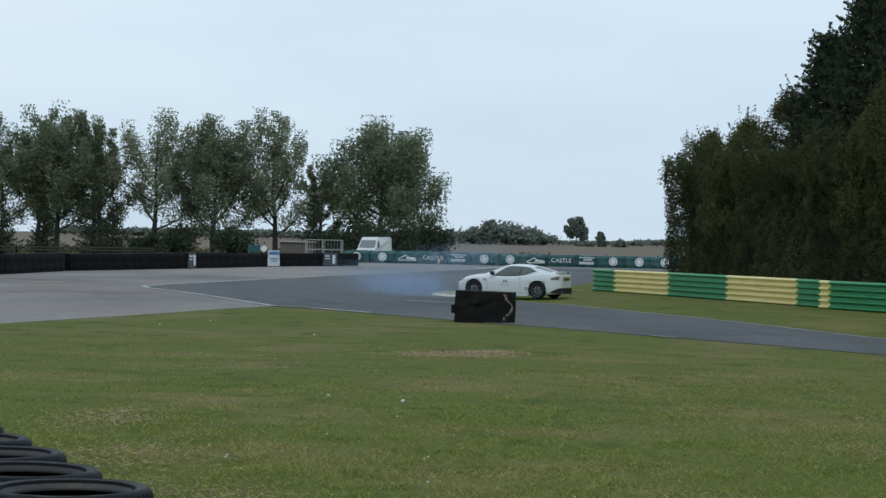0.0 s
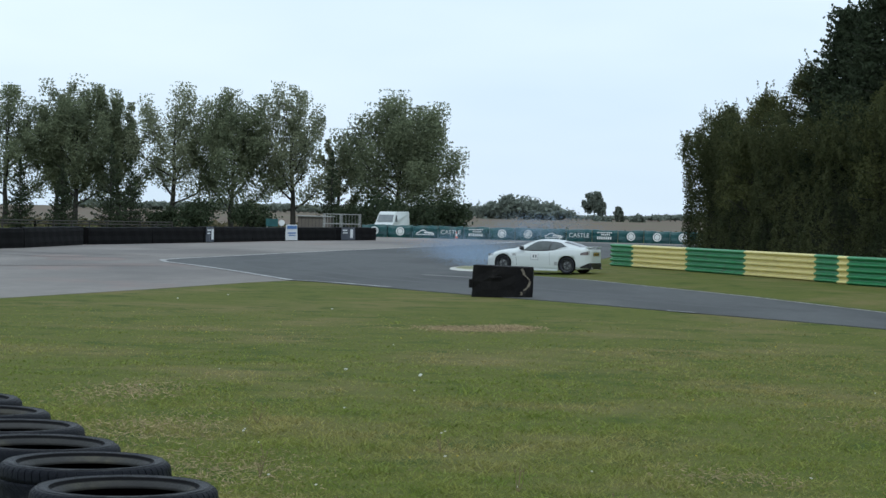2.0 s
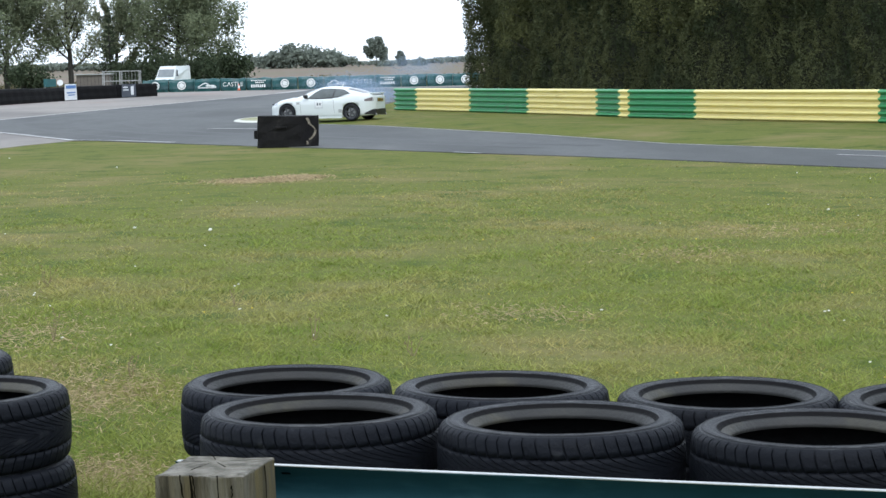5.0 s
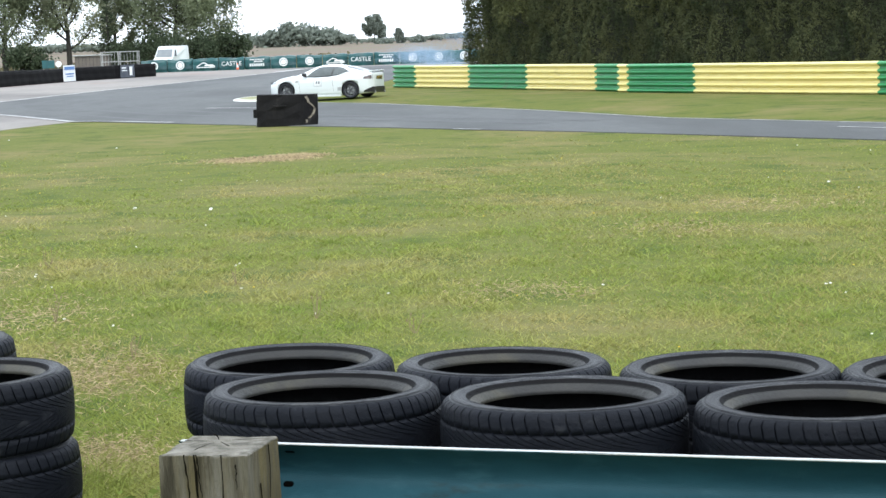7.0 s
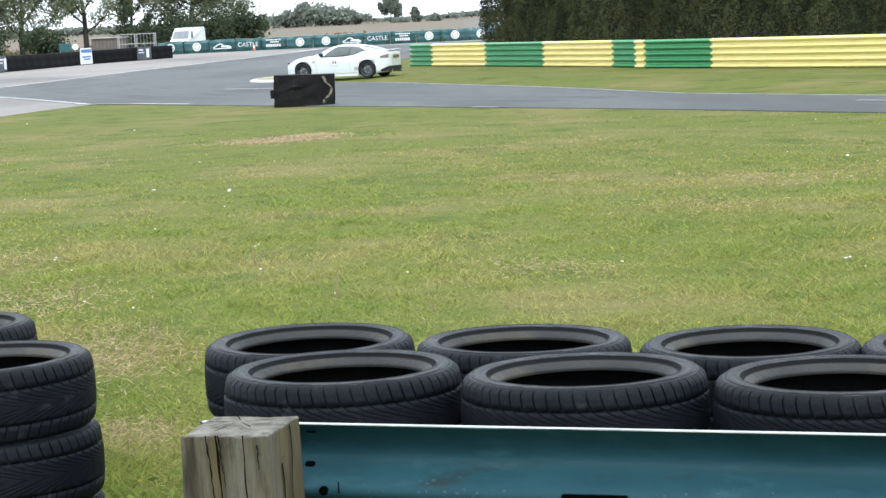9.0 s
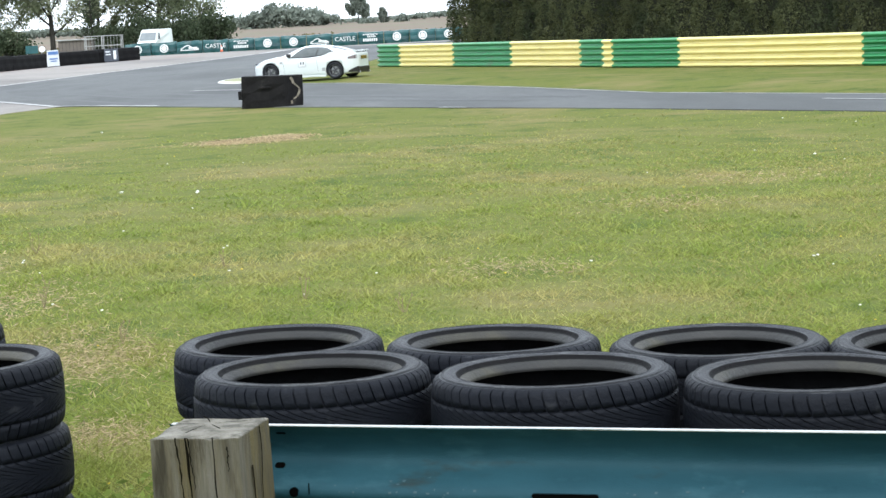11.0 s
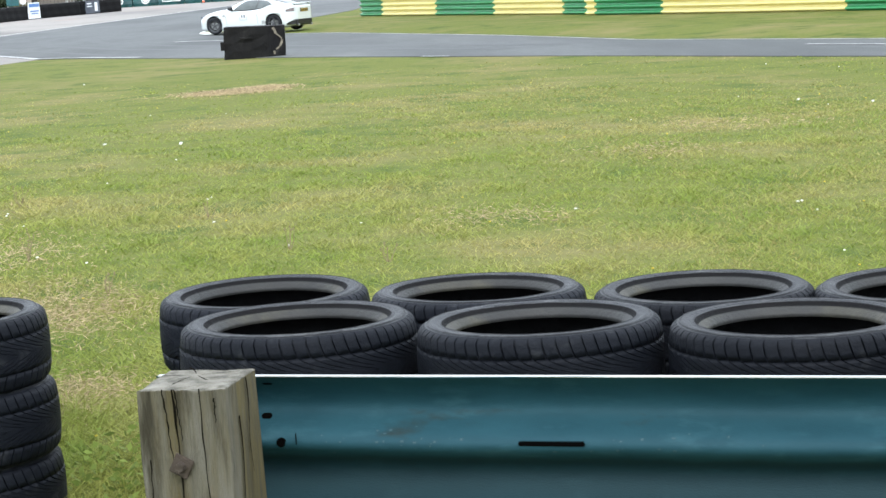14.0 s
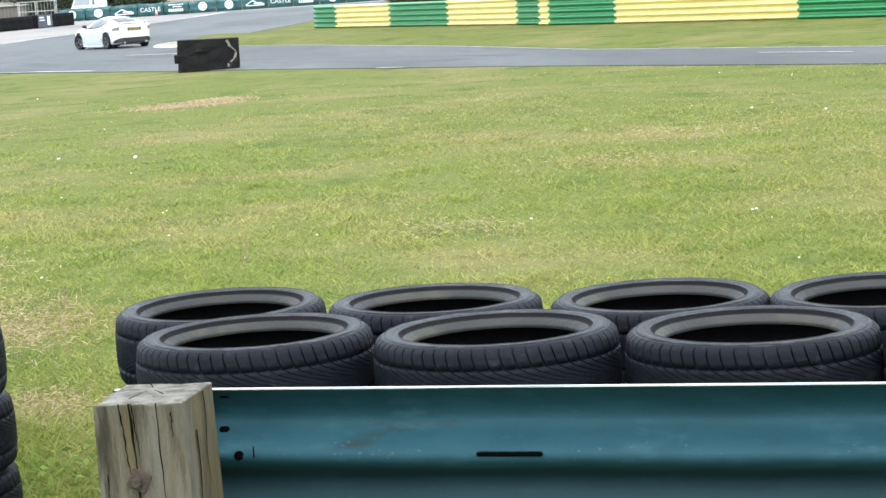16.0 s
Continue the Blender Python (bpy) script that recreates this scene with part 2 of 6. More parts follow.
M_FIR = leaf_material("dark_conifer_needles", (0.040, 0.058, 0.034), (0.068, 0.086, 0.048), 0.25)
M_HEDGE = leaf_material("hedge_foliage", (0.074, 0.088, 0.041), (0.110, 0.117, 0.053), 0.22, third=(0.044, 0.058, 0.030), third_scale=0.55)
M_HEDGE_TOP = leaf_material("loose_hedge_foliage", (0.070, 0.086, 0.038), (0.104, 0.112, 0.046), 0.20, third=(0.05, 0.066, 0.032), third_scale=0.35)
M_HEDGE_GOLD = leaf_material("golden_hedge_foliage", (0.086, 0.098, 0.040), (0.116, 0.122, 0.050), 0.22)
# near-black green puts the shade between the leaves into the core
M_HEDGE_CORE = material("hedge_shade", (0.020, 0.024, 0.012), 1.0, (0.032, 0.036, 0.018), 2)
# distance haze is mixed into these paler, greyer leaf colours
M_HAZED_LEAF = leaf_material("hazed_far_leaves", (0.165, 0.195, 0.165), (0.205, 0.232, 0.192), 0.22)
M_BANK = leaf_material("dry_bank_grass", (0.17, 0.14, 0.085), (0.12, 0.115, 0.06), 0.35)
M_TEAL_SCUFF = material("chipped_teal_paint", (0.022, 0.058, 0.068), 0.6, (0.015, 0.045, 0.054), 60)
M_SHED = material("shed_boards", (0.13, 0.112, 0.098), 0.85, (0.10, 0.088, 0.078), 2)


# ---- building helpers ----
def mesh_object(name, verts, faces, mat, parent=None, label="", smooth=False):
    me = bpy.data.meshes.new(name)
    me.from_pydata([tuple(v) for v in verts], [], faces)
    me.update()
    for mt in (mat if isinstance(mat, (list, tuple)) else (mat,)):
        me.materials.append(mt)
    if smooth:
        me.polygons.foreach_set("use_smooth", [True] * len(me.polygons))
    ob = new(name, me)
    ob.parent = parent
    if label:
        ob["label"] = label
    return ob


def part(name, bm, mat, parent=None, label="", smooth=False):
    """Link a bmesh as one mesh object under a thing or a part."""
    me = bpy.data.meshes.new(name)
    bm.normal_update()
    bm.to_mesh(me)
    bm.free()
    for mt in (mat if isinstance(mat, (list, tuple)) else (mat,)):
        me.materials.append(mt)
    if smooth:
        me.polygons.foreach_set("use_smooth", [True] * len(me.polygons))
    ob = new(name, me)
    ob.parent = parent
    if label:
        ob["label"] = label
    return ob


def box(bm, x0, x1, y0, y1, z0, z1, bevel=0.0, m=None):
    made = bmesh.ops.create_cube(bm, size=1.0)["verts"]
    for v in made:
        v.co = Vector(((x0 + x1) / 2 + v.co.x * (x1 - x0), (y0 + y1) / 2 + v.co.y * (y1 - y0), (z0 + z1) / 2 + v.co.z * (z1 - z0)))
    if bevel:
        edges = list({e for v in made for e in v.link_edges})
        made = bmesh.ops.bevel(bm, geom=edges, offset=bevel, segments=2, affect="EDGES", profile=0.5)["verts"]
    if m is not None:
        for v in made:
            v.co = m @ v.co
    return bm


def boxed(*args, **kw):
    return box(bmesh.new(), *args, **kw)


def cylinder(bm, a, b, r0, r1=None, n=12, caps=True):
    a, b = Vector(a), Vector(b)
    q = (b - a).to_track_quat("Z", "Y").to_matrix().to_4x4()
    bmesh.ops.create_cone(bm, cap_ends=caps, segments=n, radius1=r0, radius2=r0 if r1 is None else r1, depth=(b - a).length,
                          matrix=Matrix.Translation((a + b) / 2) @ q)
    return bm


def empty(name, m, label="", category="", group="", kind=""):
    ob = new(name)
    ob.matrix_world = m
    return tagged(ob, label, category, group, kind)


def smooth01(a, b, x):
    t = min(1.0, max(0.0, (x - a) / (b - a)))
    return t * t * (3 - 2 * t)


TRACK_Z = -0.52


def ground_z(x, y):
    """Height of the turf: level by the spectators, falling gently to the circuit."""
    z = (TRACK_Z + 0.004) * smooth01(7, 44, y + 1.44 * max(0.0, min(x, 20.0)) * smooth01(12, 34, y))
    z += 0.03 * noise.noise(Vector((x * 0.35, y * 0.25, 3.0))) * smooth01(9, 16, y) * (1 - smooth01(26, 36, y + 1.2 * max(0.0, x)))
    z += 0.012 * noise.noise(Vector((x * 1.6, y * 1.2, 7.0))) * (1 - smooth01(22, 34, y + 1.2 * max(0.0, x)))
    # the turf beside the hairpin stands a little proud of the asphalt
    d = (x - 0.11) * 0.935 + (y - 71.9) * 0.355
    if 60 < y < 130 or x > 3:
        z += 0.10 * smooth01(0.2, 2.5, d) * (1 - smooth01(3.0, 7.5, d)) * (1 - smooth01(100, 130, y)) * smooth01(-4.8, -2.5, x)
    return z
# ---- the ground, one sheet to the horizon ----
def ground_sheet():
    xs = sorted({round(v, 3) for v in (*np.arange(-24, 24.01, 0.75), *np.linspace(-90, -24, 12), *np.linspace(24, 90, 12), -2600, -1000, -400, -180, 180, 400, 1000, 2600)})
    ys = sorted({round(float(v), 3) for v in (-900, -300, -100, -40, -15, *np.arange(-6, 60, 0.75), *np.arange(60, 140, 2.5), *np.arange(140, 330, 12), 400, 550, 800, 1300, 2200, 3600)})
    verts = [(x, y, ground_z(x, y)) for y in ys for x in xs]
    w = len(xs)
    faces = [(j * w + i, j * w + i + 1, (j + 1) * w + i + 1, (j + 1) * w + i) for j in range(len(ys) - 1) for i in range(w - 1)]
    ob = mesh_object("ground", verts, faces, M_GRASS, smooth=True)
    tagged(ob, "patchy mown grass with worn straw-coloured spots", "grass", kind="structure")


def sheet(name, outline, z, mat, label, category, thick=0.0):
    """A flat paved surface with the given outline."""
    bm = bmesh.new()
    top = [bm.verts.new((x, y, z)) for x, y in outline]
    bm.faces.new(top)
    bmesh.ops.triangulate(bm, faces=bm.faces[:])
    bmesh.ops.recalc_face_normals(bm, faces=bm.faces[:])
    for f in bm.faces:
        if f.normal.z < 0:
            f.normal_flip()
    rim = [e for e in bm.edges if e.is_boundary]
    low = bmesh.ops.extrude_edge_only(bm, edges=rim)["geom"]
    for v in low:
        if isinstance(v, bmesh.types.BMVert):
            v.co.z -= 0.12
    ob = part(name, bm, mat)
    return tagged(ob, label, category, kind="structure")


def ribbon(points, width):
    """Outline of a strip of constant width along points."""
    left, right = [], []
    for i, p in enumerate(points):
        a, b = points[max(0, i - 1)], points[min(len(points) - 1, i + 1)]
        dx, dy = b[0] - a[0], b[1] - a[1]
        s = math.hypot(dx, dy)
        left.append((p[0] - dy / s * width / 2, p[1] + dx / s * width / 2))
        right.append((p[0] + dy / s * width / 2, p[1] - dx / s * width / 2))
    return left + right[::-1]


def strip(name, points, width, z, mat, label, category="line"):
    pts = ribbon(points, width)
    n = len(points)
    verts = [(x, y, z) for x, y in pts[:n]] + [(x, y, z) for x, y in pts[n:][::-1]]
    faces = [(i, n + i, n + i + 1, i + 1) for i in range(n - 1)]
    return tagged(mesh_object(name, verts, faces, mat), label, category, kind="structure")


ground_sheet()
NEAR_EDGE = [(34, 2), (19.8, 21.2), (10.15, 35.8), (8.05, 39.1), (6.25, 42.1), (4.5, 44.9), (2.5, 47.6), (-0.3, 51.8), (-3.0, 55.3), (-6.0, 59.6), (-8.3, 63.0), (-9.0, 63.4), (-9.9, 60.5), (-11.2, 54), (-12.9, 46.9), (-18, 30), (-30, 2)]
INFIELD_NEAR = [(34, 3.9), (23.4, 22.2), (11.8, 42.4), (7.3, 50.5), (4.72, 59.4), (0.11, 71.9), (-3.6, 78.0)]
INFIELD_TIP = [(-4.7, 79.6), (-5.35, 82.3), (-5.0, 85.0), (-4.0, 87.5)]
INFIELD_FAR = [(-2.2, 93), (0.93, 112), (2.6, 133), (5.0, 160), (30, 172), (160, 172)]
TRACK_OUT = [(-9.0, 63.5), (-12.0, 71.5), (-14.7, 78.0), (-16.6, 82.0), (-17.4, 85.0), (-17.3, 88.5), (-16.7, 93), (-15.6, 103), (-14.0, 116), (-12.4, 127), (-9.6, 148), (-6.9, 170), (-5.2, 186), (8, 189), (160, 189)]

apron_outline = [(-9.0, 63.4), (-9.9, 60.5), (-11.2, 54), (-12.9, 46.9), (-18, 30), (-30, 2), (-90, 2), (-90, 196), (160, 196), (160, 186), (8, 186), (-3.5, 182), (-7.6, 144), (-10.4, 123), (-14.8, 90), (-14.8, 84), (-10.2, 71)]
sheet("pavement", apron_outline, TRACK_Z + 0.012, M_APRON, "pale worn asphalt apron beside the track", "asphalt")
sheet("road", NEAR_EDGE[:12] + TRACK_OUT[1:] + INFIELD_FAR[::-1] + INFIELD_TIP[::-1] + INFIELD_NEAR[::-1], TRACK_Z + 0.022, M_TRACK, "dark grey asphalt race track with a hairpin bend", "track")
strip("trim_edge_line", [(-5.6, 59.6), (-7.6, 62.4)] + TRACK_OUT[:12], 0.24, TRACK_Z + 0.030, M_LINE, "worn white edge line along the track")
strip("trim_infield_line", [(p[0] - 0.12, p[1] - 0.2) for p in INFIELD_NEAR[1:]], 0.09, TRACK_Z + 0.030, M_LINE, "thin white line along the inner grass")
strip("trim_mark", [(1.9, 48.3), (2.5, 47.5)], 0.10, TRACK_Z + 0.034, M_LINE, "short white painted mark at the track edge")
strip("trim_mark", [(9.6, 42.6), (10.9, 40.2)], 0.14, TRACK_Z + 0.034, M_LINE, "short white painted mark on the track")
strip("trim_mark", [(-5.6, 72.6), (-3.6, 70.6)], 0.22, TRACK_Z + 0.034, M_LINE, "short faded white mark on the track")
strip("trim_mark", [(-7.2, 168), (-5.6, 184)], 0.8, TRACK_Z + 0.034, M_LINE, "broad white painted line across the far track")

M_STAIN = material("reddish_stain", (0.215, 0.160, 0.142), 0.9, (0.19, 0.165, 0.150), 2.5, 0.4, 50, stretch=(1, 0.4, 1))
M_MARK = material("rubber_marks", (0.105, 0.097, 0.092), 0.9, (0.15, 0.138, 0.128), 2.5, 0.3, 50, stretch=(0.4, 1, 1))
stain_rng = random.Random(12)
for cx, cy, rx, ry in ((-20.2, 84.0, 1.6, 3.2), (-22.6, 88.0, 1.2, 2.6)):
    rim = [(cx + rx * math.cos(a / 22 * math.tau) * stain_rng.uniform(0.75, 1.15), cy + ry * math.sin(a / 22 * math.tau) * stain_rng.uniform(0.75, 1.15)) for a in range(22)]
    verts = [(cx, cy, TRACK_Z + 0.017)] + [(x, y, TRACK_Z + 0.017) for x, y in rim]
    tagged(mesh_object("trim_stain", verts, [(0, 1 + a, 1 + (a + 1) % 22) for a in range(22)], M_STAIN), "faint reddish stain on the worn apron", "stain", kind="structure")
for line, wide in ((((-29.0, 96.0), (-24.0, 93.0), (-19.5, 92.5)), 0.5), (((-27.0, 90.0), (-22.5, 86.5), (-19.0, 87.5)), 0.35), (((-22.0, 70.0), (-18.0, 74.0), (-15.5, 76.0)), 0.3), (((-24.0, 112.0), (-18.5, 108.0), (-16.3, 107.0)), 0.6)):
    strip("trim_skid", line, wide, TRACK_Z + 0.021, M_MARK, "dark rubber mark on the apron", "skid mark")
M_RUBBERED = material("rubbered_track", (0.040, 0.043, 0.044), 0.72, (0.055, 0.058, 0.058), 5, 0.3, 50, stretch=(0.4, 0.4, 1))
for line, wide in ((((4.0, 50.0), (-1.5, 58.5), (-7.0, 68.0), (-10.6, 77.5), (-11.8, 85.0), (-11.0, 95.0), (-8.5, 115.0)), 0.45), (((5.4, 50.4), (0.0, 59.0), (-5.4, 68.5), (-8.8, 78.0), (-10.0, 85.5), (-9.3, 95.0), (-6.6, 115.0)), 0.45), (((-6.6, 62.5), (-10.0, 71.0), (-13.0, 79.5), (-14.4, 86.0), (-13.8, 96.0)), 0.35)):
    strip("trim_skid", line, wide, TRACK_Z + 0.027, M_RUBBERED, "dark rubber laid along the racing line", "skid mark")


def kerb():
    """Low painted kerb wrapped round the tip of the inner grass."""
    n, verts, faces = 14, [], []
    for i in range(n + 1):
        a = radians(-62 - 232 * i / n)
        for r, z in ((1.30, 0.03), (1.25, 0.06), (1.08, 0.085), (1.02, 0.08)):
            verts.append((-4.25 + 0.85 * r * math.cos(a), 82.7 + 2.9 * r * math.sin(a), TRACK_Z + z))
    for i in range(n):
        for k in range(3):
            faces.append((i * 4 + k, i * 4 + k + 1, i * 4 + k + 5, i * 4 + k + 4))
    ob = mesh_object("trim_kerb", verts, faces, M_KERB)
    tagged(ob, "worn white and cream painted kerb round the grass tip", "kerb", kind="structure")
    fill = [(-4.25 + 0.87 * math.cos(a / 20 * math.tau), 82.7 + 2.96 * math.sin(a / 20 * math.tau), TRACK_Z + 0.075) for a in range(20)]
    tagged(mesh_object("trim_kerb_fill", fill, [tuple(range(20))], M_KERB_FILL), "faded cream and yellow paint inside the kerb", "kerb", kind="structure")


kerb()


# ---- distance: fields, woods, hedgerows ----
def field(name, x0, x1, y0, y1, z0, z1, mat, label):
    verts, faces, nx = [], [], 24
    for j in range(5):
        for i in range(nx + 1):
            x = x0 + (x1 - x0) * i / nx
            z = z0 + (z1 - z0) * smooth01(0, 4, j)
            verts.append((x, y0 + (y1 - y0) * j / 4, z + 0.35 * noise.noise(Vector((x * 0.01, j, 0)))  * (j > 0)))
    for j in range(4):
        for i in range(nx):
            a = j * (nx + 1) + i
            faces.append((a, a + 1, a + nx + 2, a + nx + 1))
    return tagged(mesh_object(name, verts, faces, mat, smooth=True), label, "field", kind="structure")


field("ground_field", -420, 420, 250, 900, -0.4, 2.6, M_FIELD, "pale brown stubble field behind the circuit")


def leaf_cloud(points, size, rng, flat=0.0, slim=0.55):
    """Many small leaf quads, one at each point; size may be a number or a list."""
    n = len(points)
    p = np.asarray(points, dtype=float)
    a = rng.normal(size=(n, 3))
    a[:, 2] *= 1 - flat
    a /= np.linalg.norm(a, axis=1)[:, None]
    b = np.cross(a, rng.normal(size=(n, 3)))
    b /= np.linalg.norm(b, axis=1)[:, None]
    s = (np.asarray(size) * rng.uniform(0.6, 1.3, n))[:, None]
    quads = np.stack([p - a * s, p - b * s * slim, p + a * s, p + b * s * slim], 1)
    return quads.reshape(-1, 3)


def quads_object(name, verts, mat, parent=None, label=""):
    n = len(verts) // 4
    me = bpy.data.meshes.new(name)
    me.vertices.add(n * 4)
    me.vertices.foreach_set("co", np.asarray(verts, dtype=np.float32).ravel())
    me.loops.add(n * 4)
    me.loops.foreach_set("vertex_index", np.arange(n * 4, dtype=np.int32))
    me.polygons.add(n)
    me.polygons.foreach_set("loop_start", np.arange(0, n * 4, 4, dtype=np.int32))
    me.update(calc_edges=True)
    me.validate()
    me.materials.append(mat)
    ob = new(name, me)
    ob.parent = parent
    if label:
        ob["label"] = label
    return ob


def limb_mesh(bm, a, b, r0, r1, rng, bend=0.08):
    a, b = Vector(a), Vector(b)
    mid = a.lerp(b, 0.5) + Vector(rng.normal(size=3)) * (b - a).length * bend
    cylinder(bm, a, mid, r0, (r0 + r1) / 2, 6, False)
    cylinder(bm, mid, b, (r0 + r1) / 2, r1, 6, False)


def broad_tree(x, y, z, height, width, seed, mat, label, low=0.24, leaf=0.135, limbs=12, per=170, twigs=11, belly=0.50):
    """Poplar-like tree: tapered trunk, limbs sweeping upwards into plumes, leaf clumps strung along them with gaps."""
    rng = np.random.default_rng(seed)
    tree = empty("tree", pose(x, y, z), label, "tree")
    bm = bmesh.new()
    pts = []
    lean = Vector((rng.normal() * 0.02 * height, rng.normal() * 0.02 * height, 0))
    top, base = Vector((0, 0, height * 0.86)) + lean, Vector((0, 0, -0.2))
    r = height * 0.019
    prev = base
    for k in range(1, 7):
        q = base.lerp(top, k / 6) + Vector((rng.normal() * 0.1, rng.normal() * 0.1, 0))
        cylinder(bm, prev, q, r * (1.15 - 0.17 * (k - 1)), r * (1.15 - 0.17 * k), 8, False)
        prev = q
    for k in range(limbs):
        f = k / (limbs - 1)
        start = base.lerp(top, low * 0.8 + (0.72 - low * 0.8) * f ** 0.8)
        tz = height * min(1.0, 0.40 + 0.62 * f ** 0.75 * rng.uniform(0.9, 1.04))
        v = tz / height
        prof = math.sqrt(max(0.04, 1 - ((v - belly) / (1.03 - belly if v > belly else 0.62)) ** 2))
        ang = 2.399963 * k + rng.uniform(-0.4, 0.4)
        rad = width / 2 * prof * rng.uniform(0.66, 1.0)
        tip = Vector((math.cos(ang) * rad, math.sin(ang) * rad, tz)) + lean
        bend = Vector((start.x * 0.25 + tip.x * 0.75, start.y * 0.25 + tip.y * 0.75, start.z * 0.62 + tip.z * 0.38))
        curve = [start * (1 - t) ** 2 + bend * (2 * t * (1 - t)) + tip * t ** 2 for t in (0, 0.25, 0.5, 0.75, 1.0)]
        lr = r * 0.42 * (1.05 - 0.6 * f)
        for i in range(4):
            cylinder(bm, curve[i], curve[i + 1], lr * (1 - 0.23 * i), lr * (1 - 0.23 * (i + 1)) + 0.008, 5, False)
        for c in range(twigs):
            t = 0.26 + 0.74 * (c + rng.uniform(0, 1)) / twigs
            on = start * (1 - t) ** 2 + bend * (2 * t * (1 - t)) + tip * t ** 2
            push = Vector(rng.normal(size=3)) * width * 0.052 * (1.15 - 0.4 * t)
            push.z = abs(push.z) * 0.7 - 0.1 * width * 0.1
            end = on + push
            cylinder(bm, on, end, 0.03, 0.01, 4, False)
            cr = width * rng.uniform(0.045, 0.095) * (0.8 + 0.3 * (1 - abs(2 * t - 1)))
            n = int(per * rng.uniform(0.55, 1.35))
            pts.append(np.array(end) + np.clip(rng.normal(size=(n, 3)), -1.5, 1.5) * (cr * 0.68, cr * 0.68, cr * 0.8))
    part("trunk", bm, M_BARK, tree, "grey-brown trunk and upswept limbs", True)
    quads_object("crown", leaf_cloud(np.vstack(pts), leaf, rng), mat, tree, "open leafy crown")
    return tree


def conifer(x, y, z, height, width, seed, mat, label, leaf=0.3, tiers=26, per=70, low=0.04):
    """Spruce: straight trunk, tiers of boughs with upturned tips and hanging sprays, and a spiky outline."""
    rng = np.random.default_rng(seed)
    tree = empty("tree", pose(x, y, z), label, "tree")
    bm = bmesh.new()
    cylinder(bm, (0, 0, -0.2), (0, 0, height), height * 0.016, 0.02, 8)
    pts = []
    for k in range(tiers):
        u = low + (1 - low) * k / tiers
        rad = width / 2 * (1 - u) ** 0.85 * rng.uniform(0.85, 1.08) + 0.10
        boughs = max(4, int(8 * (1 - u) + 4))
        for b in range(boughs):
            ang = math.tau * (b + rng.uniform(0, 1)) / boughs
            ln = rad * rng.uniform(0.6, 1.15)
            zz = (u + rng.uniform(-0.4, 0.4) / tiers) * height
            cylinder(bm, (0, 0, zz), (math.cos(ang) * ln, math.sin(ang) * ln, zz + 0.16 * ln), 0.03, 0.006, 4, False)
            n = max(5, int(per * (0.25 + 0.75 * (1 - u)) / 4))
            t = rng.uniform(0.12, 1.05, n)
            side = rng.normal(size=n) * 0.20 * ln * (1.08 - t)
            px = math.cos(ang) * ln * t - math.sin(ang) * side
            py = math.sin(ang) * ln * t + math.cos(ang) * side
            pz = zz + ln * (0.30 * t * t - 0.10 * t) - np.abs(rng.normal(size=n)) * 0.16 * (1.1 - t) + rng.normal(size=n) * 0.03
            pts.append(np.stack([px, py, pz], 1))
    n = 40
    t = rng.uniform(0, 1, n)
    pts.append(np.stack([rng.normal(size=n) * 0.10 * (1.1 - t), rng.normal(size=n) * 0.10 * (1.1 - t), height * 0.97 + t * 0.6], 1))
    part("trunk", bm, M_BARK, tree, "straight dark trunk with boughs", True)
    quads_object("crown", leaf_cloud(np.vstack(pts), leaf, rng, slim=0.34), mat, tree, "dense needle boughs")
    return tree


def bush(x, y, z, height, width, seed, mat, label, leaf=0.3, count=900):
    rng = np.random.default_rng(seed)
    b = empty("bush", pose(x, y, z), label, "bush")
    bm = bmesh.new()
    pts = []
    for k in range(14):
        ang, rad = rng.uniform(0, math.tau), width * 0.4 * math.sqrt(rng.uniform(0, 1))
        end = Vector((math.cos(ang) * rad, math.sin(ang) * rad, height * rng.uniform(0.25, 0.85) * (1 - 0.5 * (rad / width * 2) ** 2)))
        limb_mesh(bm, (rng.normal() * 0.1, rng.normal() * 0.1, -0.1), end, 0.05, 0.015, rng)
        pts.append(np.array(end) + rng.normal(size=(count // 14, 3)) * (width * 0.11, width * 0.11, height * 0.14))
    p = np.vstack(pts)
    p[:, 2] = np.maximum(p[:, 2], 0.02)
    part("stem", bm, M_BARK, b, "", True)
    quads_object("foliage", leaf_cloud(p, leaf, rng), mat, b)
    return b


T_LAB, P_LAB = "tall poplar with an open grey-green crown", "slender poplar with thin pale foliage and gaps"
broad_tree(-60.5, 214, -0.5, 14.6, 11.0, 11, M_LEAF, T_LAB)
broad_tree(-53.6, 216, -0.5, 15.3, 10.8, 12, M_LEAF, T_LAB, limbs=15, per=185)
broad_tree(-57.0, 222, -0.5, 14.2, 8.0, 25, M_LEAF, T_LAB)
broad_tree(-49.6, 219, -0.5, 14.9, 8.0, 26, M_LEAF, T_LAB, limbs=13)
broad_tree(-43.6, 217, -0.5, 14.7, 11.0, 13, M_LEAF_PALE, P_LAB, per=130, low=0.28)
broad_tree(-36.6, 214, -0.5, 14.2, 10.4, 14, M_LEAF, "dense dark poplar in the tree row", limbs=16, per=195, low=0.16)
broad_tree(-30.6, 217, -0.5, 15.2, 9.6, 15, M_LEAF_PALE, P_LAB, per=140, limbs=13)
broad_tree(-26.6, 222, -0.5, 10.6, 5.6, 24, M_LEAF_PALE, P_LAB, per=95, limbs=9)
broad_tree(-19.9, 219, -0.5, 14.1, 14.2, 23, M_LEAF, "broad many-limbed tree with a rounded airy crown", limbs=24, per=175, low=0.14, belly=0.40, twigs=14)
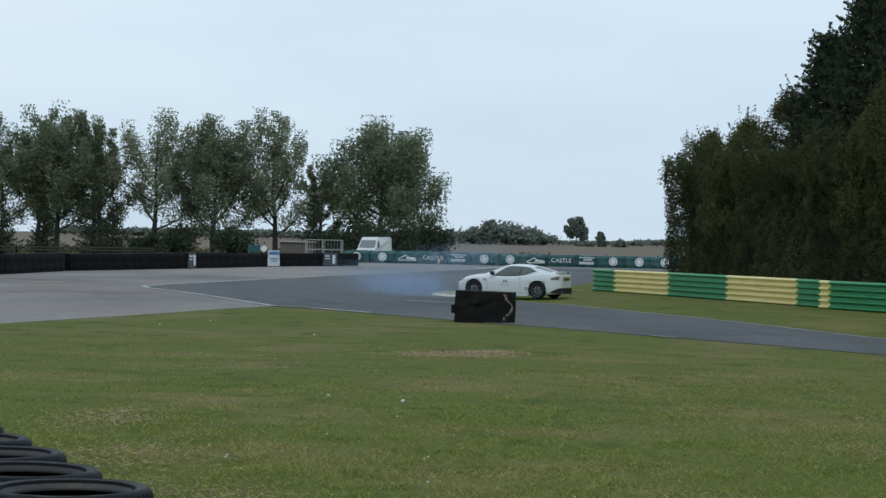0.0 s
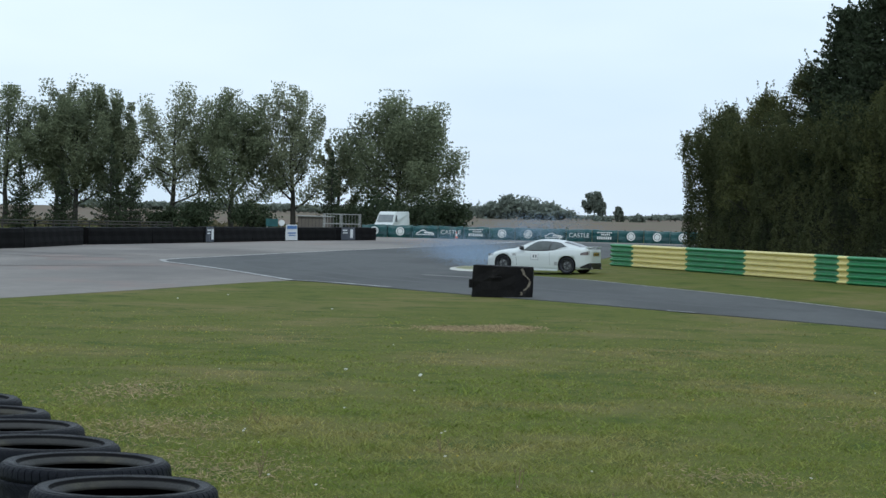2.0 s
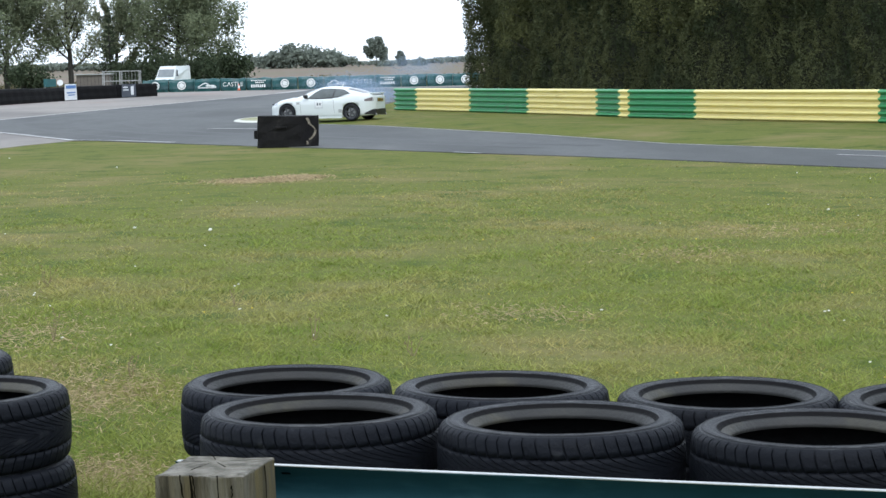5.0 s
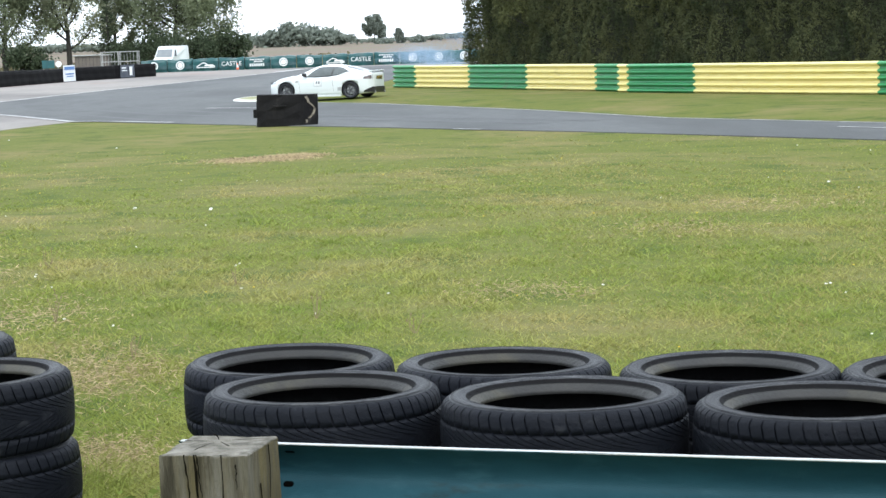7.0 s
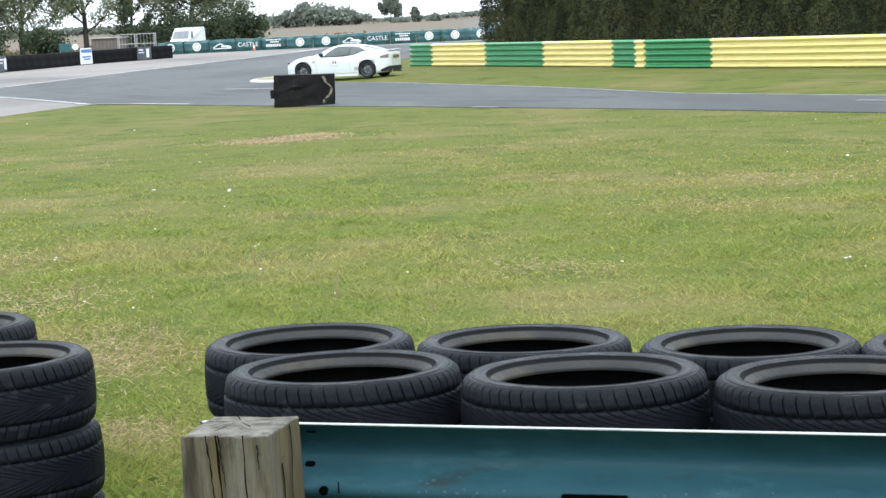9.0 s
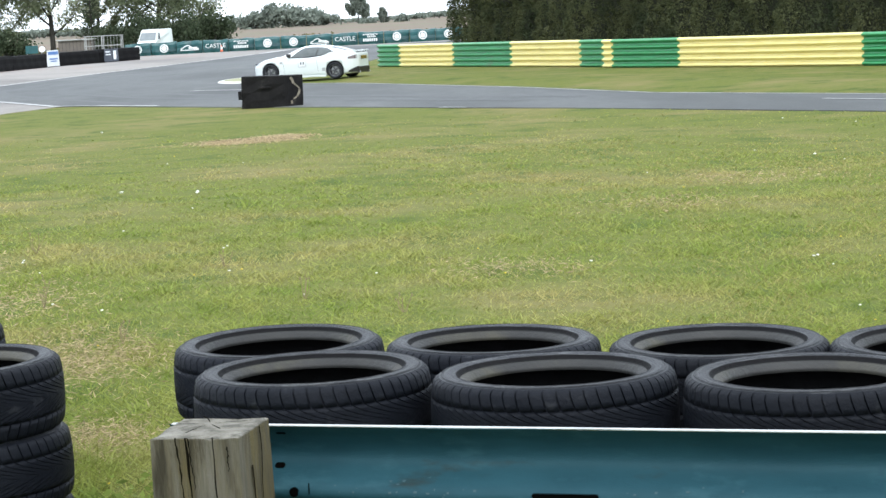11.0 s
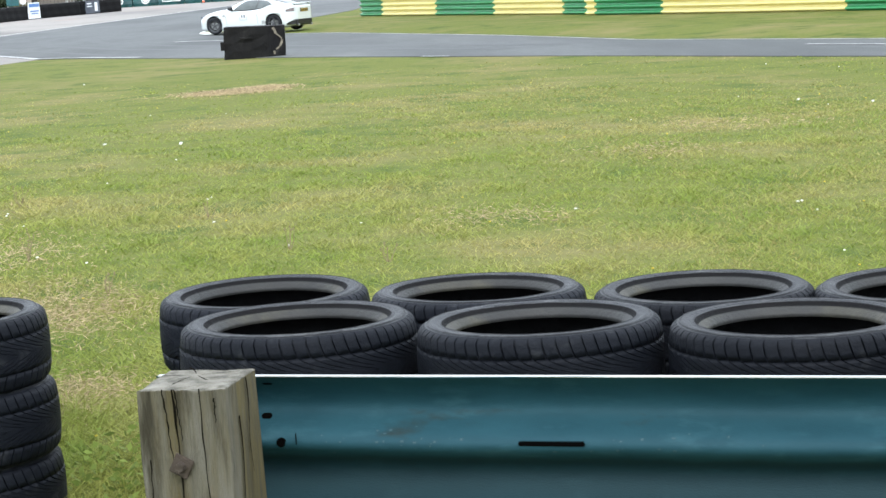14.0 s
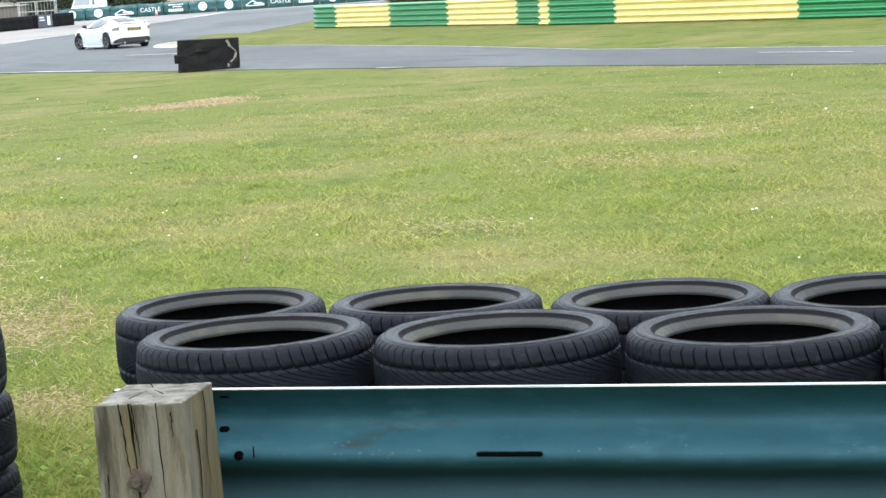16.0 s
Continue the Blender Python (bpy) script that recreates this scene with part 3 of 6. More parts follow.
F_LAB = "dark scruffy conifer among the poplars"
for i, (fx, fy, fh, fw) in enumerate(((-45.9, 208, 6.4, 5.6), (-48.6, 211, 9.0, 5.0), (-57.5, 209, 6.6, 4.6), (-26.0, 212, 8.2, 4.4), (-53.4, 210, 6.2, 4.2), (-62.0, 210, 8.5, 5.0))):
    conifer(fx, fy, -0.5, fh, fw, 40 + i, M_FIR, F_LAB, leaf=0.17, tiers=15, per=120)
for i, (bx, by, bh, bw) in enumerate(((-38.4, 206, 3.6, 4.6), (-33.4, 207, 3.2, 4.2), (-42.4, 208, 2.2, 3.2), (-24.0, 209, 3.2, 3.4), (-20.6, 210, 4.6, 6.0), (-16.6, 211, 4.2, 5.0), (-13.9, 212, 3.9, 4.2))):
    bush(bx, by, -0.5, bh, bw, 60 + i, M_FIR, "dark dense bush under the tree row", leaf=0.17, count=2600)


def far_wood(name, spans, y, z, seed, label):
    """Distant woodland edge: one uneven mass of clumps."""
    rng = np.random.default_rng(seed)
    pts = []
    for x0, x1, h in spans:
        n = max(3, int((x1 - x0) / 2.2))
        for k in range(n):
            cx = x0 + (x1 - x0) * (k + rng.uniform(0, 1)) / n
            hh = h * rng.uniform(0.75, 1.08)
            cnt = int(90 * hh)
            g = rng.normal(size=(cnt, 3)) * (1.7, 1.4, hh * 0.2)
            p = g + (cx, y + rng.normal() * 3, z + hh * 0.52)
            p[:, 2] = np.clip(p[:, 2], z, z + hh)
            pts.append(p)
    ob = quads_object(name, leaf_cloud(np.vstack(pts), 0.75, rng), M_HAZED_LEAF)
    return tagged(ob, label, "woodland", kind="stuff")


far_wood("woodland", ((-60, -46, 3.2), (-46, -36, 4.0), (-36, -28, 3.8), (-28, -25, 4.6), (-25, -17, 6.4), (-17, -11, 5.0), (-11, -5.6, 4.0)), 600, 1.4, 5, "distant green wood beyond the fields, paled by haze put into its colour")
def grass_bank():
    rng = np.random.default_rng(8)
    n = 9000
    x = rng.uniform(-75, 60, n)
    y = rng.uniform(212, 262, n)
    h = 0.55 + 0.5 * np.array([noise.noise(Vector((a * 0.12, b * 0.1, 2))) for a, b in zip(x, y)])
    pts = np.stack([x, y, -0.5 + rng.uniform(0, 1, n) * np.clip(h, 0.15, 1.2) + (y - 212) * 0.004], 1)
    tagged(quads_object("rough_grass", leaf_cloud(pts, 0.3, rng, 0.3), M_BANK), "rough dry grass bank behind the barriers", "grass", kind="stuff")


grass_bank()
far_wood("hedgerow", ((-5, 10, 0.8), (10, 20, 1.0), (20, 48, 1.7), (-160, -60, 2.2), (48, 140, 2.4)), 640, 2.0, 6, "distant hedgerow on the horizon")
broad_tree(2.1, 600, 1.0, 8.4, 7.4, 71, M_HAZED_LEAF, "lone rounded oak out in the fields", leaf=0.34, low=0.38, per=90)
broad_tree(9.2, 596, 0.6, 4.8, 3.6, 72, M_HAZED_LEAF, "small field tree beside the lone oak", leaf=0.3, low=0.1, per=60)
bush(14.3, 596, 0.8, 2.4, 4.4, 73, M_HAZED_LEAF, "low rounded field bush", leaf=0.5)
bush(4.4, 597, 0.6, 1.8, 5.0, 74, M_HAZED_LEAF, "low rounded field bush", leaf=0.5)


# ---- the tall hedge and its conifers ----
HEDGE_LINE = [(4.75, 100.0), (9.0, 89.0), (13.4, 79.5), (18.0, 72.0), (26.0, 62.0), (38, 50)]


def along(line, u):
    """The point, and the direction, at u metres along a broken line."""
    for (x0, y0), (x1, y1) in zip(line, line[1:]):
        s = math.hypot(x1 - x0, y1 - y0)
        if u <= s or (x1, y1) == line[-1]:
            return x0 + (x1 - x0) * u / s, y0 + (y1 - y0) * u / s, (x1 - x0) / s, (y1 - y0) / s
        u -= s


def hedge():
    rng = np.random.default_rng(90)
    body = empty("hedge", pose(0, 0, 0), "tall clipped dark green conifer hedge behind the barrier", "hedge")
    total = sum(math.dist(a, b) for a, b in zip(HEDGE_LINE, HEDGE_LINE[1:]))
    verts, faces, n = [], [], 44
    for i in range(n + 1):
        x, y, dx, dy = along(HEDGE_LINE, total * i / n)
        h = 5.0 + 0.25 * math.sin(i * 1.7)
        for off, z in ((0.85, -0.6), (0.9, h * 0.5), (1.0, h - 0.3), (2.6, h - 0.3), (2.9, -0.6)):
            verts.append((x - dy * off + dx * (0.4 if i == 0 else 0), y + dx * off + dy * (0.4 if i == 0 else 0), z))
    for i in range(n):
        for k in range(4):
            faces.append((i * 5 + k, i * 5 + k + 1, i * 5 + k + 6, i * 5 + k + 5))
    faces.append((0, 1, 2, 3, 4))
    mesh_object("twig_core", verts, faces, M_HEDGE_CORE, body, "twiggy inside, its shade put into the dark colour")
    count = 170000
    u = np.where(rng.uniform(0, 1, count) < 0.94, rng.uniform(0, 46, count), rng.uniform(46, total, count))
    zz = rng.uniform(0, 1, count)
    pts = np.empty((count, 3))
    for i in range(count):
        x, y, dx, dy = along(HEDGE_LINE, u[i])
        h = 5.7 + 0.5 * noise.noise(Vector((u[i] * 0.5, 0, 0))) + 0.4 * noise.noise(Vector((u[i] * 2.0, 4, 0)))
        z = zz[i] * (h + 0.6) - 0.6
        bulge = 0.55 * noise.noise(Vector((u[i] * 0.42, z * 0.22, 1))) + 0.40 * noise.noise(Vector((u[i] * 1.3, z * 0.75, 5))) + 0.26 * noise.noise(Vector((u[i] * 3.4, z * 2.4, 15))) + 0.3 * smooth01(3.8, 5.2, z)
        off = -bulge + abs(rng.normal()) * 0.12
        pts[i] = (x - dy * off, y + dx * off, z)
    quads_object("foliage", leaf_cloud(pts, 0.062, rng, slim=0.42), M_HEDGE, body, "close-clipped leafy face")
    # the clipped end face
    e = 14000
    d = rng.uniform(-0.2, 3.0, e)
    z = rng.uniform(-0.6, 5.7, e)
    x, y, dx, dy = along(HEDGE_LINE, 0)
    back = np.array([noise.noise(Vector((dd * 0.9, zz2 * 0.6, 9))) * 0.28 for dd, zz2 in zip(d, z)]) + rng.normal(size=e) * 0.1 - 0.35 * np.clip((z - 4.4) / 1.2, 0, 1)
    pts = np.stack([x - dy * d + dx * back, y + dx * d + dy * back, z], 1)
    quads_object("foliage_end", leaf_cloud(pts, 0.07, rng, slim=0.42), M_HEDGE, body, "clipped end of the hedge")
    # loose growth along the top: rounded swells that hang over the face, each with shoots
    swells, shoots = [], []
    for k in range(64):
        uu = 46.0 * (k + rng.uniform(0, 1)) / 64 - 0.3
        x, y, dx, dy = along(HEDGE_LINE, max(0.0, uu))
        off, zc, cr = rng.uniform(-0.25, 1.6), rng.uniform(4.7, 6.1), rng.uniform(0.5, 1.0)
        c = np.array((x - dy * off + dx * min(0.0, uu), y + dx * off, zc))
        g = rng.normal(size=(620, 3))
        g /= np.linalg.norm(g, axis=1)[:, None]
        g *= rng.uniform(0.72, 1.05, 620)[:, None] * (cr, cr, cr * 0.85)
        g *= (1 + 0.28 * np.array([noise.noise(Vector(p) * 2.6 + Vector((k, 0, 0))) for p in g]))[:, None]
        swells.append(c + g)
        for _ in range(7):
            a0 = rng.uniform(0, math.tau)
            foot = c + np.array((math.cos(a0) * cr * 0.7, math.sin(a0) * cr * 0.7, cr * 0.45))
            tip = foot + np.array((math.cos(a0) * 0.22, math.sin(a0) * 0.22, rng.uniform(0.3, 0.85)))
            t = rng.uniform(0, 1, 22)[:, None]
            shoots.append(foot * (1 - t) + tip * t + rng.normal(size=(22, 3)) * 0.075 * (1.1 - t))
    quads_object("top_growth", leaf_cloud(np.vstack(swells), 0.062, rng, slim=0.42), M_HEDGE_TOP, body, "looser olive growth along the top")
    quads_object("shoot_growth", leaf_cloud(np.vstack(shoots), 0.055, rng, slim=0.36), M_HEDGE_TOP, body, "thin upright shoots")


hedge()
def bushy_conifer(x, y, z, height, width, seed, mat, label, leaf=0.066, lumps=110, per=150):
    """Overgrown hedge conifer: a broad billowing mass with feathery leaders."""
    rng = np.random.default_rng(seed)
    tree = empty("tree", pose(x, y, z), label, "tree")
    bm = bmesh.new()
    cylinder(bm, (0, 0, -0.2), (0, 0, height * 0.95), height * 0.018, 0.02, 8)
    pts = []
    for k in range(lumps):
        u = rng.uniform(0.30, 1.0) ** 0.8
        rad = width / 2 * (1 - u ** 2.4) ** 0.75 * rng.uniform(0.62, 1.0)
        ang = rng.uniform(0, math.tau)
        c = Vector((math.cos(ang) * rad, math.sin(ang) * rad, u * height * 0.92))
        limb_mesh(bm, (0, 0, max(0.2, c.z - 0.4 * rad)), c, 0.05, 0.012, rng)
        cr = width * rng.uniform(0.07, 0.12)
        g = rng.normal(size=(per, 3))
        g /= np.linalg.norm(g, axis=1)[:, None]
        pts.append(np.array(c) + g * rng.uniform(0.55, 1.1, per)[:, None] * (cr, cr, cr * 1.15))
        n = 34
        t = rng.uniform(0, 1, n)[:, None]
        tip = np.array(c) + (rng.normal() * 0.2, rng.normal() * 0.2, cr * rng.uniform(1.2, 2.4))
        pts.append(np.array(c) * (1 - t) + tip * t + rng.normal(size=(n, 3)) * 0.11 * (1.05 - t))
    part("trunk", bm, M_BARK, tree, "dark trunk and boughs", True)
    quads_object("crown", leaf_cloud(np.vstack(pts), leaf, rng, slim=0.42), mat, tree, "billowing feathery foliage")
    return tree


def hedge_spruce(x, y, z, height, width, seed, mat, label, count, leaf=0.108):
    """Broad dark spruce: a lumpy cone of foliage, upturned bough tips and a thin leader."""
    rng = np.random.default_rng(seed)
    tree = empty("tree", pose(x, y, z), label, "tree")
    bm = bmesh.new()
    cylinder(bm, (0, 0, -0.2), (0, 0, height), height * 0.016, 0.02, 8)

    def reach(u):
        return width / 2 * (1 - u) ** 0.62 + 0.06
    u = 0.30 + 0.69 * rng.uniform(0, 1, count) ** 1.1
    ang = rng.uniform(0, math.tau, count)
    lump = np.array([0.24 * noise.noise(Vector((math.cos(a) * 2.2, math.sin(a) * 2.2, v * height * 0.55 + seed))) + 0.16 * noise.noise(Vector((math.cos(a) * 5, math.sin(a) * 5, v * height * 1.3 + seed))) for a, v in zip(ang, u)])
    r = reach(u) * (0.86 + lump) - np.abs(rng.normal(size=count)) * 0.55
    pts = [np.stack([np.cos(ang) * r, np.sin(ang) * r, u * height + rng.normal(size=count) * 0.06], 1)]
    for k in range(170):
        v = 0.35 + 0.63 * (k + rng.uniform(0, 1)) / 170
        a, r0 = 2.399963 * k, reach(v) * rng.uniform(0.75, 0.95)
        ln = rng.uniform(0.35, 0.9) * (0.55 + 0.45 * (1 - v))
        foot = np.array((math.cos(a) * r0, math.sin(a) * r0, v * height))
        tip = foot + np.array((math.cos(a) * ln, math.sin(a) * ln, ln * rng.uniform(0.25, 0.8)))
        cylinder(bm, Vector((0, 0, v * height - 0.3)), Vector(tip), 0.03, 0.006, 4, False)
        t = rng.uniform(0, 1, 26)[:, None]
        pts.append(foot * (1 - t) + tip * t + rng.normal(size=(26, 3)) * 0.10 * (1.05 - t))
    t = rng.uniform(0, 1, 60)
    pts.append(np.stack([rng.normal(size=60) * 0.12 * (1.1 - t), rng.normal(size=60) * 0.12 * (1.1 - t), height * 0.96 + t * 0.9], 1))
    part("trunk", bm, M_BARK, tree, "straight dark trunk with boughs", True)
    quads_object("crown", leaf_cloud(np.vstack(pts), leaf, rng, slim=0.40), mat, tree, "dense dark needle boughs")
    return tree


G_LAB, D_LAB = "overgrown olive-green conifer rising behind the hedge", "tall dark green conifer rising behind the hedge"
for i, (hx, hy, hh, hw, hm) in enumerate((
        (6.6, 99.0, 7.8, 3.8, M_HEDGE), (8.0, 95.0, 8.3, 4.6, M_HEDGE_GOLD), (9.6, 92.0, 9.5, 4.8, M_HEDGE), (11.0, 90.5, 11.4, 5.0, M_FIR), (12.3, 88.0, 13.4, 5.6, M_FIR), (13.6, 86.5, 15.0, 6.0, M_FIR),
        (12.6, 84.2, 9.0, 5.0, M_HEDGE_GOLD), (14.8, 82.0, 11.0, 6.2, M_HEDGE_GOLD), (16.4, 84.5, 16.5, 7.0, M_FIR), (16.6, 78.0, 9.4, 5.6, M_HEDGE), (19.0, 80.0, 17.0, 7.4, M_FIR), (19.6, 74.6, 10.8, 6.4, M_HEDGE_GOLD), (22.2, 75.0, 16, 7.4, M_FIR), (23.6, 69.0, 10.8, 6.2, M_FIR), (27.0, 66, 13.0, 7.0, M_FIR), (31, 61, 12, 7, M_FIR))):
    if hm is M_FIR:
        hedge_spruce(hx, hy, -0.5, hh, hw * 1.25, 120 + i, hm, D_LAB, 21000 if hx < 23 else 5000)
    else:
        bushy_conifer(hx, hy, -0.5, hh, hw, 120 + i, hm, G_LAB)


# ---- circuit barriers ----
def wavy_wall(name, length, height, depth, mat, seed, label, category, group, waves=1.0):
    """A wall block of stacked tyres under sheeting: bulged front, sagging top."""
    rng = np.random.default_rng(seed)
    nx, verts, faces = max(4, int(length / 0.3)), [], []
    prof = [(-0.5, 0.0), (-0.53, 0.25), (-0.5, 0.5), (-0.52, 0.78), (-0.46, 0.97), (-0.25, 1.0), (0.25, 1.0), (0.46, 0.97), (0.5, 0.5), (0.5, 0.0)]
    ph = rng.uniform(0, 6, 4)
    for i in range(nx + 1):
        x = length * i / nx
        end = 1 - 0.07 * (abs(i / nx - 0.5) * 2) ** 8
        sag = 0.03 * waves * math.sin(x * 2.4 + ph[0]) + 0.02 * waves * math.sin(x * 5.3 + ph[1])
        for d, z in prof:
            verts.append((x, d * depth * end + (0.03 * waves * math.sin(x * 4.1 + ph[2] + z * 3) if d < 0 else 0), z * (height + sag * (z > 0.4))))
    k = len(prof)
    for i in range(nx):
        for j in range(k - 1):
            a = i * k + j
            faces.append((a, a + k, a + k + 1, a + 1))
    faces.append(tuple(range(k)))
    faces.append(tuple(nx * k + j for j in range(k))[::-1])
    ob = mesh_object(name, verts, faces, mat, smooth=False)
    return tagged(ob, label, category, group)


def place_along(ob, a, b, z):
    ob.matrix_world = pose(a[0], a[1], z, 0, 0, math.degrees(math.atan2(b[1] - a[1], b[0] - a[0])))


BLACK_LINE = [(-31.5, 82), (-29.9, 92.5), (-28.6, 103.4), (-28.7, 116.2), (-26.9, 126.5), (-25.3, 135), (-23.7, 145), (-22.1, 155.6), (-19.9, 162.7), (-17.5, 170)]
for i, (a, b) in enumerate(zip(BLACK_LINE, BLACK_LINE[1:])):
    s = math.dist(a, b)
    if i == 3:
        a = (a[0] + 0.1, a[1] + 0.9)
        s = math.dist(a, b)
    w = wavy_wall("barrier_block", s - 0.04, 1.0 + 0.02 * (i % 3), 0.9, M_BELT, 200 + i, "low tyre wall wrapped in black belting", "barrier", "black tyre wall", 0.35)
    place_along(w, a, b, TRACK_Z)
end_post = part("marker_post", boxed(-0.06, 0.06, -0.06, 0.06, 0, 1.02, bevel=0.01), M_STEEL)
end_post.matrix_world = pose(-28.75, 116.7, TRACK_Z)
tagged(end_post, "slim pale steel post at the end of the black wall", "post")


def hung_banner(a, b, at, width, height, mat, marks, label):
    """A printed sheet hung over the front of the black wall, with its blocks of print."""
    th = math.atan2(b[1] - a[1], b[0] - a[0])
    root = empty("banner", pose(at[0] + math.sin(th) * 0.55, at[1] - math.cos(th) * 0.55, TRACK_Z + 0.06, 0, 0, math.degrees(th)), label, "banner")
    n, verts, faces = 8, [], []
    for j in range(5):
        for i in range(n + 1):
            verts.append((width * (i / n - 0.5), 0.02 * math.sin(i * 1.3 + j), height * j / 4))
    for j in range(4):
        for i in range(n):
            q = j * (n + 1) + i
            faces.append((q, q + 1, q + n + 2, q + n + 1))
    mesh_object("sheet", verts, faces, mat, root, smooth=True)
    for x0, x1, z0, z1, mm in marks:
        part("print", boxed(x0 * width, x1 * width, -0.032, -0.026, z0 * height, z1 * height), mm, root)


hung_banner(BLACK_LINE[5], BLACK_LINE[6], (-25.2, 136.0), 1.5, 1.0, M_NAVY, ((-0.4, 0.1, 0.72, 0.82, M_WHITE), (-0.4, 0.0, 0.52, 0.6, M_WHITE), (0.15, 0.45, 0.15, 0.85, M_WHITE)), "navy banner with white print over the black wall")
hung_banner(BLACK_LINE[6], BLACK_LINE[7], (-22.35, 154.0), 3.0, 1.16, M_WHITE, ((-0.42, 0.42, 0.72, 0.92, M_BLUE_PRINT), (-0.35, 0.35, 0.42, 0.5, M_BLUE_PRINT), (-0.25, 0.3, 0.28, 0.34, M_BLUE_PRINT)), "white banner with blue print over the black wall")
hung_banner(BLACK_LINE[8], BLACK_LINE[9], (-19.3, 164.6), 2.6, 0.98, M_NAVY, ((-0.42, -0.1, 0.72, 0.82, M_WHITE), (-0.42, -0.05, 0.52, 0.6, M_WHITE), (0.12, 0.32, 0.15, 0.85, M_WHITE)), "navy banner with a white shield over the black wall")


def letters(text, size, parent, loc, mat):
    """Flat lettering as a mesh."""
    cu = bpy.data.curves.new("lettering", "FONT")
    cu.body, cu.size, cu.align_x, cu.extrude = text, size, "CENTER", 0.004
    tmp = new("lettering", cu)
    bpy.context.view_layer.update()
    me = bpy.data.meshes.new_from_object(tmp.evaluated_get(bpy.context.evaluated_depsgraph_get()))
    bpy.data.objects.remove(tmp)
    me.materials.clear()
    me.materials.append(mat)
    ob = new("lettering", me)
    ob.parent = parent
    ob.matrix_basis = pose(*loc, 90, 0, 0)
    return ob


def green_unit(x, y, kind, seed, turn=0.0):
    root = empty("barrier_unit", pose(x, y, TRACK_Z, 0, 0, turn), "green sheeted tyre barrier unit with white advertising print", "barrier", "green advertising barrier")
    w = wavy_wall("cover", 2.36, 1.17, 1.0, M_GREEN_WALL, seed, "", "", "", 1.2)
    w.parent = root
    w.matrix_basis = pose(-1.18, 0, 0)
    f = -0.60
    if kind == "ring":
        bm = bmesh.new()
        n = 28
        for r0, r1 in ((0.29, 0.40), (0.0, 0.24)):
            for i in range(n):
                a0, a1 = math.tau * i / n, math.tau * (i + 1) / n
                ring = [bm.verts.new((math.cos(a) * r, f, 0.6 + math.sin(a) * r)) for a, r in ((a0, max(r0, 0.001)), (a1, max(r0, 0.001)), (a1, r1), (a0, r1))]
                bm.faces.new(ring)
        part("emblem", bm, M_WHITE, root, "white round emblem")
    elif kind == "word":
        letters("CASTLE", 0.56, root, (0, f, 0.43), M_WHITE)
    elif kind == "bars":
        for i in range(9):
            part("print", boxed(-0.72 + 0.155 * i, -0.61 + 0.155 * i, f - 0.004, f + 0.004, 0.86 + 0.03 * (i % 3 == 1), 0.97), M_WHITE, root)
        for i in range(5):
            part("print", boxed(-0.34 + 0.17 * i, -0.22 + 0.17 * i, f - 0.004, f + 0.004, 0.66, 0.80), M_WHITE, root)
        for i in range(7):
            part("print", boxed(-0.74 + 0.20 * i, -0.60 + 0.20 * i, f - 0.004, f + 0.004, 0.28, 0.54), M_WHITE, root)
    else:
        bm = bmesh.new()
        n = 12
        for i in range(n):
            u0, u1 = i / n, (i + 1) / n
            zc = [0.40 + 0.36 * math.sin(min(1, u * 1.25) * math.pi) ** 2 * (1 - 0.3 * u) for u in (u0, u1)]
            q = [bm.verts.new(c) for c in ((-0.85 + 1.7 * u0, f, zc[0]), (-0.85 + 1.7 * u1, f, zc[1]), (-0.85 + 1.7 * u1, f, zc[1] + 0.1), (-0.85 + 1.7 * u0, f, zc[0] + 0.1))]
            bm.faces.new(q)
        part("emblem", bm, M_WHITE, root, "white swoosh emblem")
        part("print", boxed(-0.85, 0.85, f - 0.004, f + 0.004, 0.30, 0.38), M_WHITE, root)
        part("print", boxed(-0.1, 0.7, f - 0.004, f + 0.004, 0.45, 0.6), M_WHITE, root)


KINDS = ["ring", "ring", "swoosh", "word", "bars", "ring", "ring", "swoosh", "word", "bars", "ring", "ring", "ring", "swoosh", "word", "bars"]
for i, k in enumerate(KINDS):
    green_unit(-20.03 + 2.423 * i, 197.6 + 0.25 * math.sin(i * 2.1), k, 300 + i, 1.5 * math.sin(i * 1.3))

RAIL_PITCH = 0.215


def stripe_section(a, b, z, mat, root):
    """A stretch of the corrugated crash rail in one colour: five ribs, one above the other."""
    prof = []
    for r in range(5):
        base = 0.04 + RAIL_PITCH * r
        prof += [(0.0, base), (-0.012, base + 0.02), (-0.105, base + 0.075), (-0.115, base + 0.10), (-0.105, base + 0.125), (-0.012, base + 0.172)]
    verts, faces, k = [], [], len(prof)
    dx, dy = b[0] - a[0], b[1] - a[1]
    s = math.hypot(dx, dy)
    nx, ny = -dy / s, dx / s
    for px, py in (a, b):
        for d, h in prof:
            verts.append((px + nx * d, py + ny * d, z + h))
    for px, py in (a, b):
        for d, h in prof:
            verts.append((px + nx * (d + 0.012), py + ny * (d + 0.012), z + h))
    for j in range(k - 1):
        faces.append((j, k + j, k + j + 1, j + 1))
        faces.append((2 * k + j, 2 * k + j + 1, 3 * k + j + 1, 3 * k + j))
    faces.append((k - 1, 2 * k - 1, 4 * k - 1, 3 * k - 1))
    faces.append((0, 2 * k, 3 * k, k))
    for e in (0, k):
        for j in range(k - 1):
            faces.append((e + j, e + j + 1, e + 2 * k + j + 1, e + 2 * k + j))
    return mesh_object("rail_section", verts, faces, mat, root, "green painted rail" if mat is M_RAIL_GREEN else "yellow painted rail")


